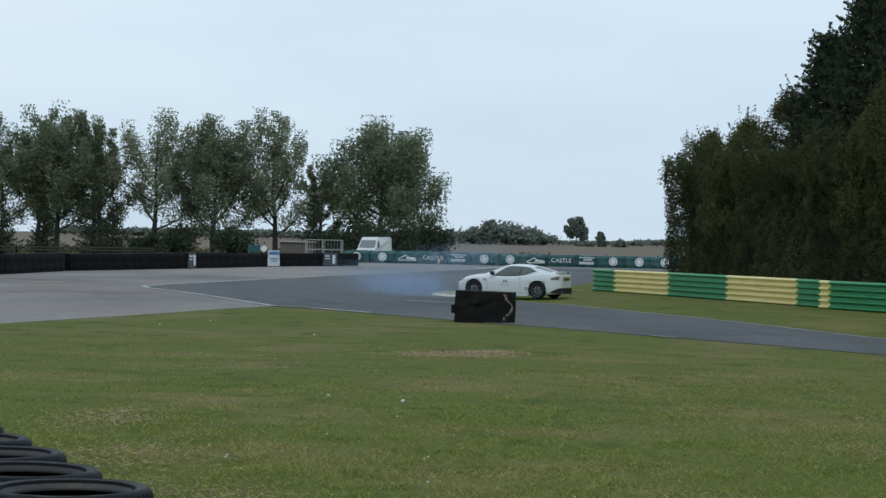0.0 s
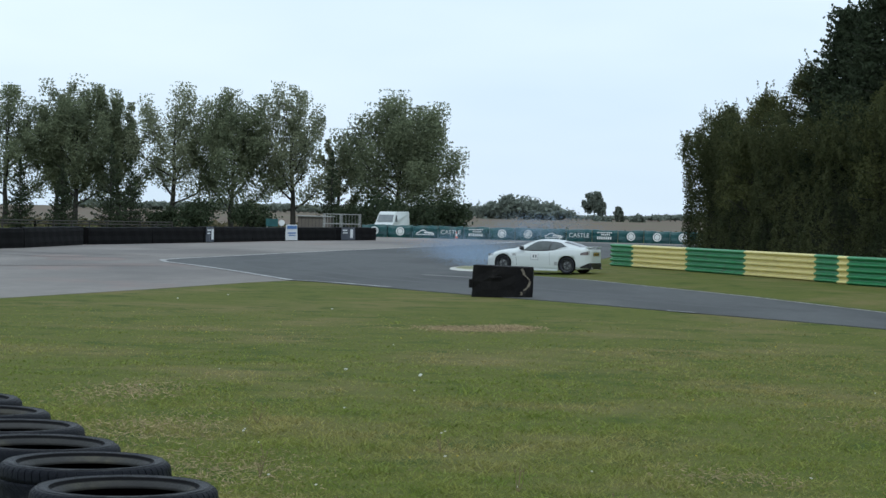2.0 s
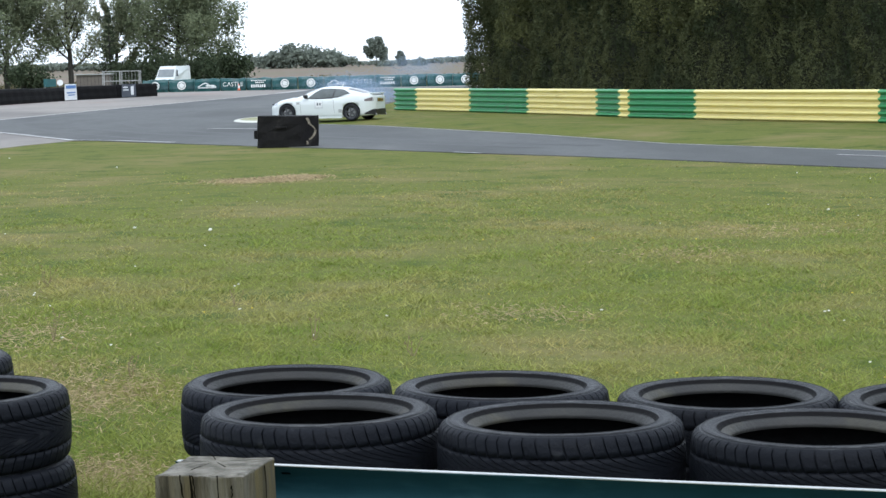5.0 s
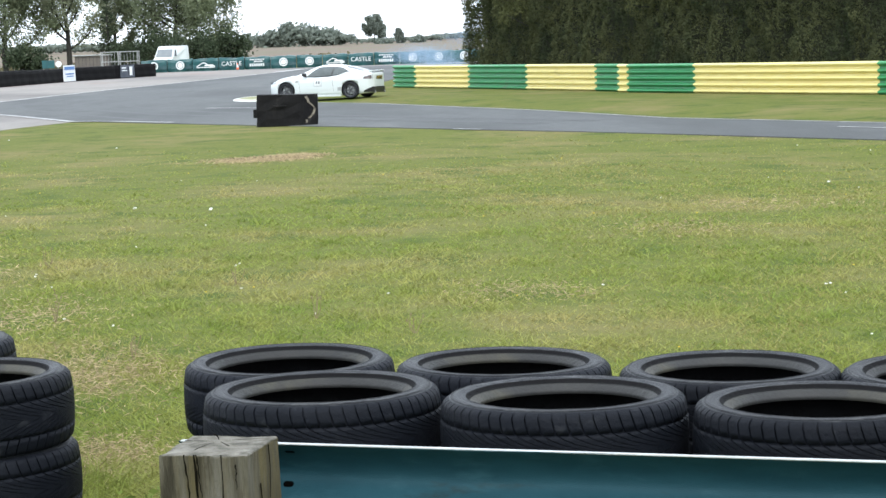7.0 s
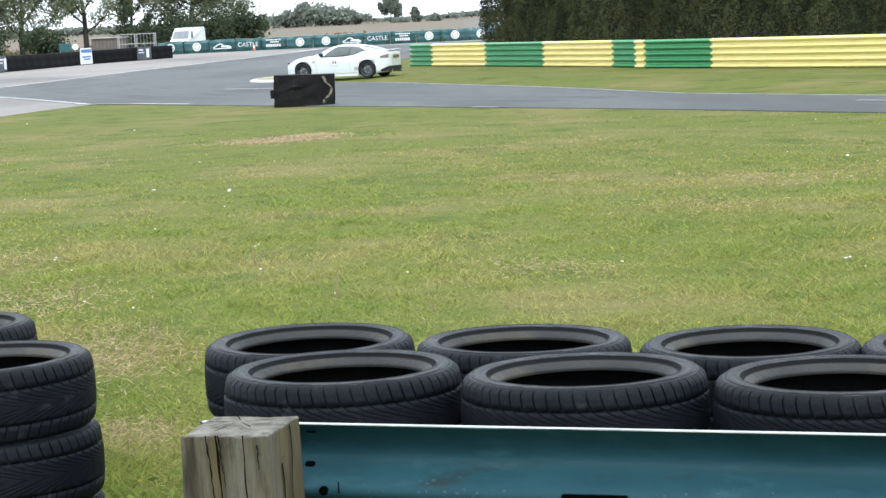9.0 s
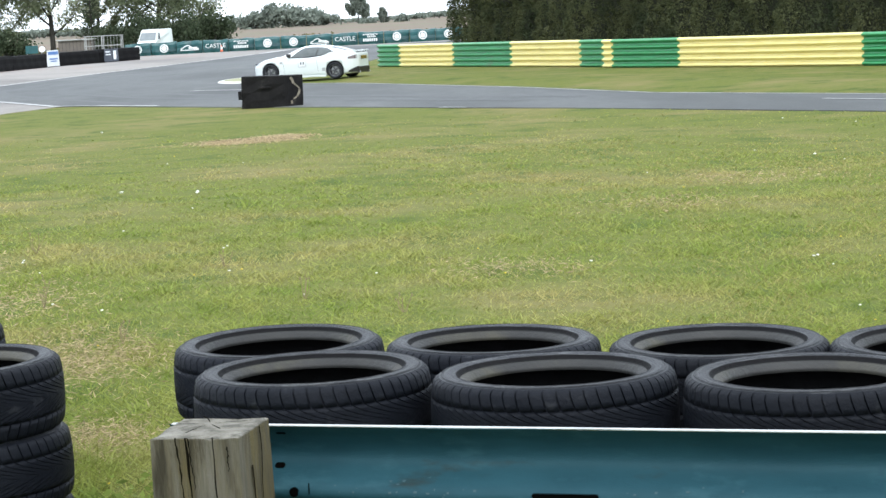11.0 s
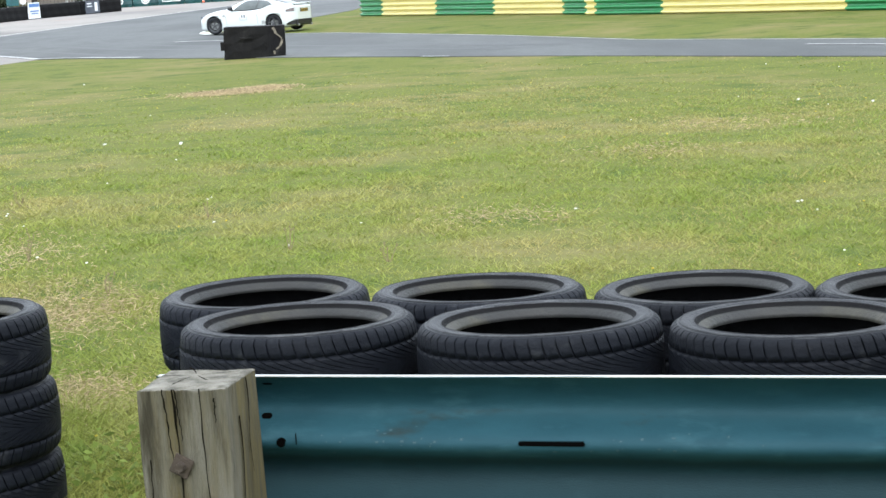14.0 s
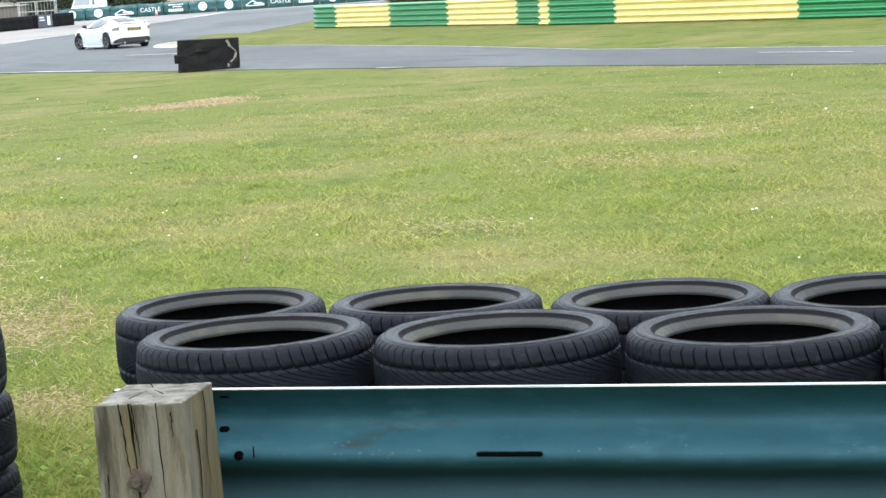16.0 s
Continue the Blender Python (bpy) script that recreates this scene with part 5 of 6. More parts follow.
def build_wheel(parent, x, y, radius=0.312):
    wheel = new("wheel")
    wheel.parent = parent
    wheel.matrix_basis = pose(x, y, radius)
    s = 1 if y > 0 else -1
    seg, verts, faces = 40, [], []
    prof = [(0.222, -0.095), (0.25, -0.105), (0.285, -0.104), (0.303, -0.09), (0.312, -0.06), (0.312, 0.06), (0.303, 0.09), (0.285, 0.104), (0.25, 0.105), (0.222, 0.095)]
    for i in range(seg):
        a = math.tau * i / seg
        verts += [(math.cos(a) * r, d, math.sin(a) * r) for r, d in prof]
    k = len(prof)
    for i in range(seg):
        for j in range(k):
            faces.append((i * k + j, ((i + 1) % seg) * k + j, ((i + 1) % seg) * k + (j + 1) % k, i * k + (j + 1) % k))
    mesh_object("tyre", verts, faces, M_RUBBER, wheel, "black tyre", True)
    bm = bmesh.new()
    for i in range(seg):
        a0, a1 = math.tau * i / seg, math.tau * (i + 1) / seg
        for (r0, d0), (r1, d1) in (((0.224, 0.098), (0.206, 0.094)), ((0.206, 0.094), (0.196, 0.05))):
            bm.faces.new([bm.verts.new((math.cos(a) * r, s * d, math.sin(a) * r)) for a, r, d in ((a0, r0, d0), (a1, r0, d0), (a1, r1, d1), (a0, r1, d1))])
    part("rim", bm, M_ALLOY, wheel, "alloy rim", True)
    for i in range(5):
        for off in (-0.17, 0.17):
            a = math.tau * i / 5 + off
            m = Matrix.Rotation(a, 4, "Y")
            part("spoke", boxed(0.03, 0.203, s * 0.074 - 0.012, s * 0.074 + 0.012, -0.013, 0.013, bevel=0.004, m=m), M_ALLOY, wheel)
    bm = bmesh.new()
    cylinder(bm, (0, s * 0.05, 0), (0, s * 0.092, 0), 0.055, 0.045, 16)
    part("hub", bm, M_ALLOY, wheel)
    bm = bmesh.new()
    cylinder(bm, (0, s * 0.02, 0), (0, s * 0.03, 0), 0.15, 0.15, 24)
    part("brake_disc", bm, M_STEEL, wheel)
    bm = bmesh.new()
    cylinder(bm, (0, -s * 0.09, 0), (0, -s * 0.08, 0), 0.215, 0.215, 24)
    part("backing", bm, M_TRIM, wheel)
    return wheel


def build_car():
    car = empty("sports_car", pose(0, 0, 0), "white two-door sports coupe with dark alloy wheels and a racing number", "car")
    xs = sorted({round(v, 3) for v in (*np.linspace(2.12, -2.10, 44), *(r[0] for r in BODY))}, reverse=True)
    verts, faces = loft([body_ring(x) for x in xs], xs)
    shell = mesh_object("shell_base", verts, [f[::-1] for f in faces], M_CAR, None, "", True)
    bm = bmesh.new()
    for wx in (1.285, -1.285):
        for s in (1, -1):
            cylinder(bm, (wx, s * 0.55, 0.318), (wx, s * 1.1, 0.32), 0.352, 0.352, 48)
    cutter = part("cutter", bm, M_TRIM)
    mod = shell.modifiers.new("arches", "BOOLEAN")
    mod.object, mod.operation, mod.solver = cutter, "DIFFERENCE", "EXACT"
    bpy.context.view_layer.update()
    me = bpy.data.meshes.new_from_object(shell.evaluated_get(bpy.context.evaluated_depsgraph_get()))
    bpy.data.objects.remove(shell)
    bpy.data.objects.remove(cutter)
    body = new("body", me)
    me.materials.clear()
    me.materials.append(M_CAR)
    me.materials.append(M_TRIM)
    for p in me.polygons:
        c = p.center
        inside = any(math.hypot(c.x - wx, c.z - 0.319) < 0.357 for wx in (1.285, -1.285)) and abs(c.y) < 0.9
        p.material_index = 1 if inside and abs(p.normal.y) < 0.9 or (inside and abs(c.y) < 0.6) else 0
        p.use_smooth = abs(p.normal.x) < 0.93
    body.parent = car
    # roof and pillars
    rx = sorted({round(v, 3) for v in (*np.linspace(0.98, -1.80, 36), *(r[0] for r in ROOF))}, reverse=True)
    vs = np.linspace(0, 1, 12)
    rings = []
    for x in rx:
        rings.append([(0, 0.75)] + [roof_point(x, v) for v in vs])
    verts, faces = loft(rings, rx)
    mesh_object("roof", verts, [f[::-1] for f in faces], M_CAR, car, "", True)

    def roof_out(x, v, out=0.006):
        y, z = roof_point(x, v)
        return x, y + out * (1 if v < 0.6 else 0.2), z + out * (0.3 if v < 0.5 else 1.0)

    def window(u, v, out=0.006):
        x = 0.50 - 1.72 * u
        # the glass tapers to a point at the back
        top = 0.53 - 0.06 * u
        lo = 0.035 + 0.16 * max(0.0, u - 0.72) / 0.28
        hi = top - (top - lo) * max(0.0, (u - 0.80) / 0.20) ** 1.6 - (top - lo) * max(0.0, (0.28 - u) / 0.28) ** 1.0 * 0.98
        return roof_out(x, lo + (hi - lo) * v, out)
    patch("window_seal", lambda u, v: window(u, v, 0.003), np.linspace(-0.03, 1.02, 26), np.linspace(-0.10, 1.10, 6), M_TRIM, car, "black rubber seal round the glass")
    patch("side_window", window, np.linspace(0, 1, 26), np.linspace(0, 1, 6), M_SIDE_GLASS, car, "side glass, its grey standing for reflected sky and cabin")
    # pillar between the door glass and the rear quarter
    patch("pillar", lambda u, v: roof_out(-0.52 - 0.05 * u - 0.05 * v, 0.035 + 0.46 * v, 0.010), (0, 1), np.linspace(0, 1, 5), M_TRIM, car)
    patch("windscreen", lambda u, v: roof_out(0.90 - 0.68 * u, 0.60 + 0.40 * v, 0.006), np.linspace(0, 1, 10), np.linspace(0, 1, 6), M_GLASS, car, "dark windscreen")
    patch("rear_window", lambda u, v: roof_out(-1.0 - 0.62 * u, 0.62 + 0.38 * v, 0.006), np.linspace(0, 1, 10), np.linspace(0, 1, 6), M_GLASS, car, "dark rear glass")
    # lamps, bumper insert, plate, spoiler, mirrors
    part("rear_spoiler", boxed(-2.08, -1.88, -0.60, 0.60, 0.985, 1.010, bevel=0.01), M_CAR, car, "low white lip spoiler")
    for s in (1, -1):
        part("spoiler_leg", boxed(-2.02, -1.92, s * 0.55 - 0.02, s * 0.55 + 0.02, 0.93, 0.99), M_CAR, car)

    def tail(u, v):
        x = -1.80 - 0.265 * u
        return side_point(x, 0.705 + 0.15 * v * (0.5 + 0.5 * u), 0.006)
    patch("tail_lamp", tail, np.linspace(0, 1, 8), np.linspace(0, 1, 5), M_TAIL_LENS, car, "smoked red rear lamp")
    part("rear_diffuser", boxed(-2.122, -1.95, -0.52, 0.52, 0.20, 0.42, bevel=0.03), M_TRIM, car, "black lower bumper insert")
    patch("diffuser_corner", lambda u, v: side_point(-1.80 - 0.285 * u, 0.225 + (0.05 + 0.15 * u) * v, 0.012), np.linspace(0, 1, 9), np.linspace(0, 1, 4), M_TRIM, car)
    for s in (1, -1):
        bm = bmesh.new()
        cylinder(bm, (-2.14, s * 0.46, 0.22), (-1.95, s * 0.46, 0.22), 0.045, 0.045, 14)
        part("exhaust", bm, M_STEEL, car, "steel tail pipe")
    part("plate_recess", boxed(-2.108, -2.09, -0.29, 0.29, 0.675, 0.805, bevel=0.006), M_TRIM, car)
    plate = part("number_plate", boxed(-2.124, -2.106, -0.24, 0.24, 0.69, 0.79, bevel=0.004), M_PLATE, car, "yellow rear plate")
    for i in range(7):
        x0 = -0.225 + 0.066 * i + (0.012 if i > 3 else 0)
        part("print", boxed(-2.127, -2.122, x0, x0 + 0.042, 0.705, 0.775), M_TRIM, plate)

    def head(u, v):
        return side_point(2.04 - 0.34 * u, 0.56 + 0.09 * v + 0.05 * u, 0.006)
    patch("headlamp", head, np.linspace(0, 1, 8), np.linspace(0, 1, 5), M_CLEAR_LENS, car, "clear swept headlamp")
    part("grille", boxed(1.98, 2.115, -0.34, 0.34, 0.24, 0.42, bevel=0.03), M_TRIM, car, "black lower grille")
    for s in (1, -1):
        part("door_mirror", boxed(0.42, 0.58, s * 0.93 - 0.075, s * 0.93 + 0.075, 0.86, 0.98, bevel=0.035), M_TRIM, car, "dark door mirror")
        part("mirror_arm", boxed(0.46, 0.56, s * 0.84 - 0.05, s * 0.84 + 0.05, 0.83, 0.88, bevel=0.01), M_TRIM, car)
        part("side_sill", boxed(-0.92, 0.92, s * 0.845 - 0.02, s * 0.845 + 0.02, 0.095, 0.16, bevel=0.012), M_CAR, car)

    def seam(x, z0, z1):
        patch("door_seam", lambda u, v: side_point(x + 0.008 * u + 0.04 * v, z0 + (z1 - z0) * v, 0.003), (0, 1), np.linspace(0, 1, 8), M_TRIM, car)
    seam(0.72, 0.26, 0.74)
    seam(-0.62, 0.30, 0.78)
    patch("door_handle", lambda u, v: side_point(-0.36 - 0.20 * u, 0.69 + 0.028 * v, 0.014), np.linspace(0, 1, 4), np.linspace(0, 1, 3), M_CAR, car)
    patch("number_border", lambda u, v: side_point(0.165 - 0.31 * u, 0.475 + 0.29 * v, 0.003), np.linspace(0, 1, 4), np.linspace(0, 1, 4), M_STICKER_EDGE, car, "grey edge of the number sticker")
    patch("number_panel", lambda u, v: side_point(0.14 - 0.26 * u, 0.50 + 0.24 * v, 0.005), np.linspace(0, 1, 4), np.linspace(0, 1, 4), M_WHITE, car, "white square number sticker")
    for o in (0.0, 0.10):
        patch("number_bar", lambda u, v: side_point(0.075 - o - 0.05 * u, 0.57 + 0.10 * v, 0.009), np.linspace(0, 1, 3), np.linspace(0, 1, 3), M_NAVY, car)
    patch("sticker", lambda u, v: side_point(-0.78 - 0.14 * u, 0.30 + 0.13 * v, 0.005), np.linspace(0, 1, 3), np.linspace(0, 1, 3), M_STEEL, car, "grey sticker ahead of the rear wheel")
    patch("sticker", lambda u, v: side_point(0.90 - 0.12 * u, 0.62 + 0.09 * v, 0.005), np.linspace(0, 1, 3), np.linspace(0, 1, 3), M_STEEL, car, "grey sticker behind the front wheel")
    bm = bmesh.new()
    cylinder(bm, (-0.60, 0, 1.235), (-0.66, 0, 1.345), 0.024, 0.012, 8)
    part("roof_aerial", bm, M_CAR, car)
    wheels = [build_wheel(car, x, y) for x in (1.285, -1.285) for y in (0.775, -0.775)]
    return car, wheels


CAR, WHEELS = build_car()
# seconds, middle of the car on the ground, heading in degrees (0: along +x), distance rolled
CAR_ROWS = [(0.0, -2.00, 78.28, -0.455, 158.0, -0.46), (0.5, -1.76, 78.18, -0.45, 158.0, -0.21), (1.0, -1.60, 78.12, -0.45, 158.0, -0.04), (1.4, -1.56, 78.10, -0.45, 158.0, 0.0), (12.6, -1.56, 78.10, -0.45, 158.0, 0.0),
            (13.0, -1.78, 78.2, -0.45, 157.5, 0.24), (13.5, -2.24, 78.25, -0.46, 155.0, 0.76), (14.0, -2.98, 78.3, -0.47, 150.5, 1.45), (14.5, -3.83, 79.95, -0.49, 143.0, 2.95), (15.0, -4.98, 81.24, -0.50, 136.0, 4.68), (15.5, -6.0, 82.87, -0.50, 130.0, 6.6), (16.0, -7.14, 85.1, -0.50, 120.0, 9.1)]


# ---- things beyond the barriers ----
def build_van():
    van = empty("van", pose(-20.6, 226, -0.5, 0, 0, 0), "white high-roofed panel van parked beyond the barriers", "van")
    van.matrix_world = pose(-18.95, 203.5, -0.5, 0, 0, 253)
    prof = [(2.3, 0.35), (2.38, 0.7), (2.27, 1.05), (1.95, 1.2), (1.35, 2.0), (1.05, 2.2), (-2.2, 2.25), (-2.35, 2.1), (-2.35, 0.35)]
    verts = []
    prof = [(x, z * 1.1) for x, z in prof]
    for s in (1, -1):
        for x, z in prof:
            w = 0.95 if z < 1.4 else 0.95 - 0.13 * (z - 1.4)
            verts.append((x, s * w, z))
    n = len(prof)
    faces = [tuple(range(n)), tuple(range(n, 2 * n))[::-1]] + [(i, n + i, n + (i + 1) % n, (i + 1) % n) for i in range(n)]
    mesh_object("body", verts, [f[::-1] for f in faces], M_CAR, van)
    mesh_object("windscreen", [(1.90, 0.82, 1.40), (1.90, -0.82, 1.40), (1.42, -0.76, 2.10), (1.42, 0.76, 2.10)], [(0, 1, 2, 3)], M_VAN_GLASS, van, "windscreen with a grey sky reflection put into its colour")
    van.children[-1].location = (0.035, 0, 0.02)
    for s in (1, -1):
        v = [(1.55, s * 0.958, 1.45), (0.95, s * 0.958, 1.45), (0.95, s * 0.90, 2.06), (1.25, s * 0.90, 2.06)]
        mesh_object("side_window", v, [(0, 1, 2, 3)], M_GLASS, van, "dark cab window")
    for x in (1.45, -1.4):
        for s in (1, -1):
            bm = bmesh.new()
            cylinder(bm, (x, s * 0.72, 0.33), (x, s * 0.97, 0.33), 0.33, 0.33, 20)
            part("wheel", bm, M_RUBBER, van)


def steel_cage():
    root = empty("marshal_cage", pose(-23.0, 196.0, -0.5, 0, 0, 0), "galvanised steel frame cage with mesh beside the black wall", "cage")
    for x in (-1.7, -0.1, 1.7):
        for y in (-0.6, 0.6):
            part("upright", boxed(x - 0.035, x + 0.035, y - 0.035, y + 0.035, 0, 2.05, bevel=0.008), M_STEEL, root)
    for z in (1.15, 2.05):
        for y in (-0.6, 0.6):
            part("rail", boxed(-1.75, 1.75, y - 0.035, y + 0.035, z - 0.035, z + 0.035, bevel=0.008), M_STEEL, root)
    for i in range(12):
        x = -1.6 + 3.2 * i / 11
        part("mesh_bar", boxed(x - 0.012, x + 0.012, -0.62, -0.60, 0.1, 2.0), M_STEEL, root)


def shed():
    root = empty("shed", pose(-26.7, 205, -0.5), "low brown boarded shed behind the barriers", "shed")
    part("body", boxed(-1.6, 1.6, -1, 1, 0, 1.75, bevel=0.01), M_SHED, root)
    bm = bmesh.new()
    box(bm, -1.8, 1.8, -1.2, 1.2, 1.75, 1.86, bevel=0.02)
    part("roof", bm, M_STEEL, root)
    for i in range(10):
        x = -1.6 + 0.35 * i
        part("board", boxed(x, x + 0.03, -1.012, -1.0, 0.05, 1.7), M_BARK, root)
    board = empty("sign_board", pose(-28.0, 188, -0.5), "small green and white round-topped sign board", "sign")
    part("panel", boxed(-1.0, 0.1, -0.03, 0.03, 0.8, 1.5, bevel=0.01), M_GREEN_WALL, board)
    bm = bmesh.new()
    cylinder(bm, (0.45, -0.05, 1.15), (0.45, 0.03, 1.15), 0.27, 0.27, 24)
    part("disc", bm, M_WHITE, board, "white round sign")
    for x in (-0.9, 0.4):
        part("leg", boxed(x - 0.03, x + 0.03, -0.03, 0.03, 0, 1.0), M_STEEL, board)


def cone(x, y):
    root = empty("traffic_cone", pose(x, y, TRACK_Z + 0.012), "orange and white traffic cone on the apron", "cone")
    part("base", boxed(-0.2, 0.2, -0.2, 0.2, 0, 0.05, bevel=0.01), M_TRIM, root)
    for z0, z1, r0, r1, mt in ((0.05, 0.25, 0.13, 0.10, M_CONE), (0.25, 0.48, 0.10, 0.06, M_WHITE), (0.48, 0.66, 0.06, 0.03, M_CONE)):
        bm = bmesh.new()
        cylinder(bm, (0, 0, z0), (0, 0, z1), r0, r1, 16)
        part("ring", bm, mt, root)


def low_rail():
    root = empty("fence", pose(0, 0, 0), "low dark rail fence behind the black wall", "fence")
    pts = [(-62, 150), (-46, 172), (-38, 190)]
    for a, b in zip(pts, pts[1:]):
        bm = bmesh.new()
        for z in (0.2, 0.45):
            cylinder(bm, (*a, z), (*b, z), 0.05, 0.05, 6)
        part("rail", bm, M_BARK, root)
        for u in np.linspace(0, 1, 9):
            x, y = a[0] + (b[0] - a[0]) * u, a[1] + (b[1] - a[1]) * u
            part("post", boxed(x - 0.06, x + 0.06, y - 0.06, y + 0.06, -0.6, 0.5), M_BARK, root)


build_van()
steel_cage()
shed()
cone(-12.1, 195)
low_rail()


# ---- turf: blades, weeds, litter ----
def turf():
    rng = np.random.default_rng(21)
    n = 225000
    # nearer turf is sown more densely
    y = 5.0 * (44.0 / 5.0) ** rng.uniform(0, 1, n) ** 1.02
    y = np.where(rng.uniform(0, 1, n) < (y - 24) / 26, rng.uniform(6, 18, n), y)
    x = rng.uniform(-0.31, 0.31, n) * y
    inside = np.ones(n, bool)
    for i in range(len(NEAR_EDGE) - 1):
        (x0, y0), (x1, y1) = NEAR_EDGE[i], NEAR_EDGE[i + 1]
        inside &= ~((np.minimum(x0, x1) <= x) & (x < np.maximum(x0, x1)) & (y > y0 + (y1 - y0) * (x - x0) / (x1 - x0 + 1e-9) + 0.08) & (x1 < x0) & (y1 > y0))
    inside &= ~((x < -8.9) & (y > 47 + (x + 12.9) * 4.1))
    x, y = x[inside], y[inside]
    n = len(x)
    z = np.array([ground_z(float(a), float(b)) for a, b in zip(x, y)])
    patchy = np.array([noise.noise(Vector((a * 0.5, b * 0.3, 11))) + 0.6 * noise.noise(Vector((a * 1.8, b * 1.1, 4))) for a, b in zip(x, y)])
    tufty = np.array([noise.noise(Vector((a * 2.4, b * 1.3, 21))) for a, b in zip(x, y)])
    near = np.clip((10.5 - y) / 4, 0, 1)
    h = rng.uniform(0.010, 0.030, n) * (1 + 0.6 * np.clip(patchy, -0.25, 1.0)) * (1 + 0.5 * near) * (1 + 2.4 * np.clip(tufty - 0.12, 0, 0.6)) * (1 - 0.35 * np.clip((y - 14) / 16, 0, 1))
    w = 0.0009 + 0.00036 * y * rng.uniform(0.5, 1.3, n)
    a = rng.uniform(0, math.tau, n)
    lean = rng.normal(size=(n, 2)) * 1.5 * h[:, None]
    q = np.empty((n, 4, 3))
    base = np.stack([x, y, z - 0.006], 1)
    side = np.stack([np.cos(a) * w, np.sin(a) * w, np.zeros(n)], 1)
    up = np.stack([lean[:, 0], lean[:, 1], h], 1)
    q[:, 0], q[:, 1] = base - side, base + side
    q[:, 2], q[:, 3] = base + up + side * 0.25, base + up - side * 0.25
    ob = quads_object("grass", q.reshape(-1, 3), M_BLADE)
    tagged(ob, "short patchy mown turf with yellowing blades", "grass", kind="stuff")


def dry_patch(cx, cy, rx, ry, count, seed, label, mat=None):
    rng = np.random.default_rng(seed)
    r = rng.normal(size=(count, 2)) * (rx * 0.5, ry * 0.5)
    pts = np.array([(cx + dx, cy + dy, ground_z(cx + dx, cy + dy) + 0.018 + abs(rng.normal()) * 0.008) for dx, dy in r])
    verts = leaf_cloud(pts, 0.011 + 0.0009 * cy, rng, 0.6, 0.09 + 0.002 * cy)
    ob = quads_object("straw", verts, mat or M_DRY)
    tagged(ob, label, "straw", kind="stuff")


def speck(x, y, size, mat, name, label, category, seed):
    """A small daisy, dandelion or scrap of litter lying in the turf."""
    rng = random.Random(seed)
    bm = bmesh.new()
    bmesh.ops.create_icosphere(bm, subdivisions=1, radius=size)
    for v in bm.verts:
        v.co.x *= rng.uniform(0.8, 1.5)
        v.co.z *= rng.uniform(0.4, 0.8)
    ob = part(name, bm, mat)
    ob.matrix_world = pose(x, y, ground_z(x, y) + 0.03, 0, 0, rng.uniform(0, 180))
    tagged(ob, label, category, "specks in the turf" if category == "flower" else "")


turf()
dry_patch(-2.0, 37.5, 0.75, 0.9, 3000, 31, "straw-coloured worn patch of dead grass")
dry_patch(-1.4, 38.6, 0.5, 0.6, 1800, 32, "straw-coloured worn patch of dead grass")
M_SOIL = leaf_material("trodden_straw", (0.17, 0.125, 0.075), (0.11, 0.085, 0.05), 0.3)
dry_patch(-1.9, 37.7, 0.7, 0.7, 260, 43, "dark trodden straw and soil in the worn patch", M_SOIL)
dry_patch(-1.05, 7.9, 0.22, 0.5, 1100, 33, "dry straw scattered beside the tyre stacks")
dry_patch(-1.4, 10.0, 0.5, 1.0, 2200, 34, "dry straw scattered beside the tyre stacks")
dry_patch(-2.3, 12.5, 0.8, 1.3, 1500, 35, "dry straw scattered in the turf")
dry_patch(2.6, 17.5, 0.7, 0.9, 260, 36, "thin yellowed patch in the turf")
dry_patch(4.0, 21.0, 0.9, 1.4, 300, 37, "thin yellowed patch in the turf")
dry_patch(0.9, 13.0, 0.5, 0.8, 400, 38, "thin yellowed patch in the turf")
dry_patch(-3.1, 15.2, 0.6, 1.3, 900, 39, "dry straw scattered in the turf")
dry_patch(-4.1, 18.8, 0.6, 1.5, 800, 41, "dry straw scattered in the turf")
dry_patch(-1.75, 8.6, 0.2, 0.9, 800, 42, "dry straw along the foot of the tyre stacks")
M_TAN = leaf_material("yellowed_blades", (0.320, 0.280, 0.108), (0.265, 0.245, 0.085), 0.22)


def tan_turf(cx, cy, rx, ry, count, seed):
    """A thin stretch of short yellowed blades among the green ones."""
    rng = np.random.default_rng(seed)
    at = rng.normal(size=(count, 2)) * (rx, ry) * 0.5
    keep = np.array([noise.noise(Vector((a * 1.1 + seed, b * 0.6, 5))) > -0.12 for a, b in at])
    x, y = (at[keep] + (cx, cy)).T
    n = len(x)
    base = np.stack([x, y, [ground_z(float(a), float(b)) - 0.004 for a, b in zip(x, y)]], 1)
    h = rng.uniform(0.012, 0.028, n)
    w, a = 0.0009 + 0.00036 * y * rng.uniform(0.5, 1.3, n), rng.uniform(0, math.tau, n)
    side = np.stack([np.cos(a) * w, np.sin(a) * w, np.zeros(n)], 1)
    up = np.stack([rng.normal(size=n) * 1.5 * h, rng.normal(size=n) * 1.5 * h, h], 1)
    q = np.stack([base - side, base + side, base + up + side * 0.25, base + up - side * 0.25], 1)
    tagged(quads_object("dry_turf", q.reshape(-1, 3), M_TAN), "yellowed thin stretch of mown turf", "grass", kind="stuff")


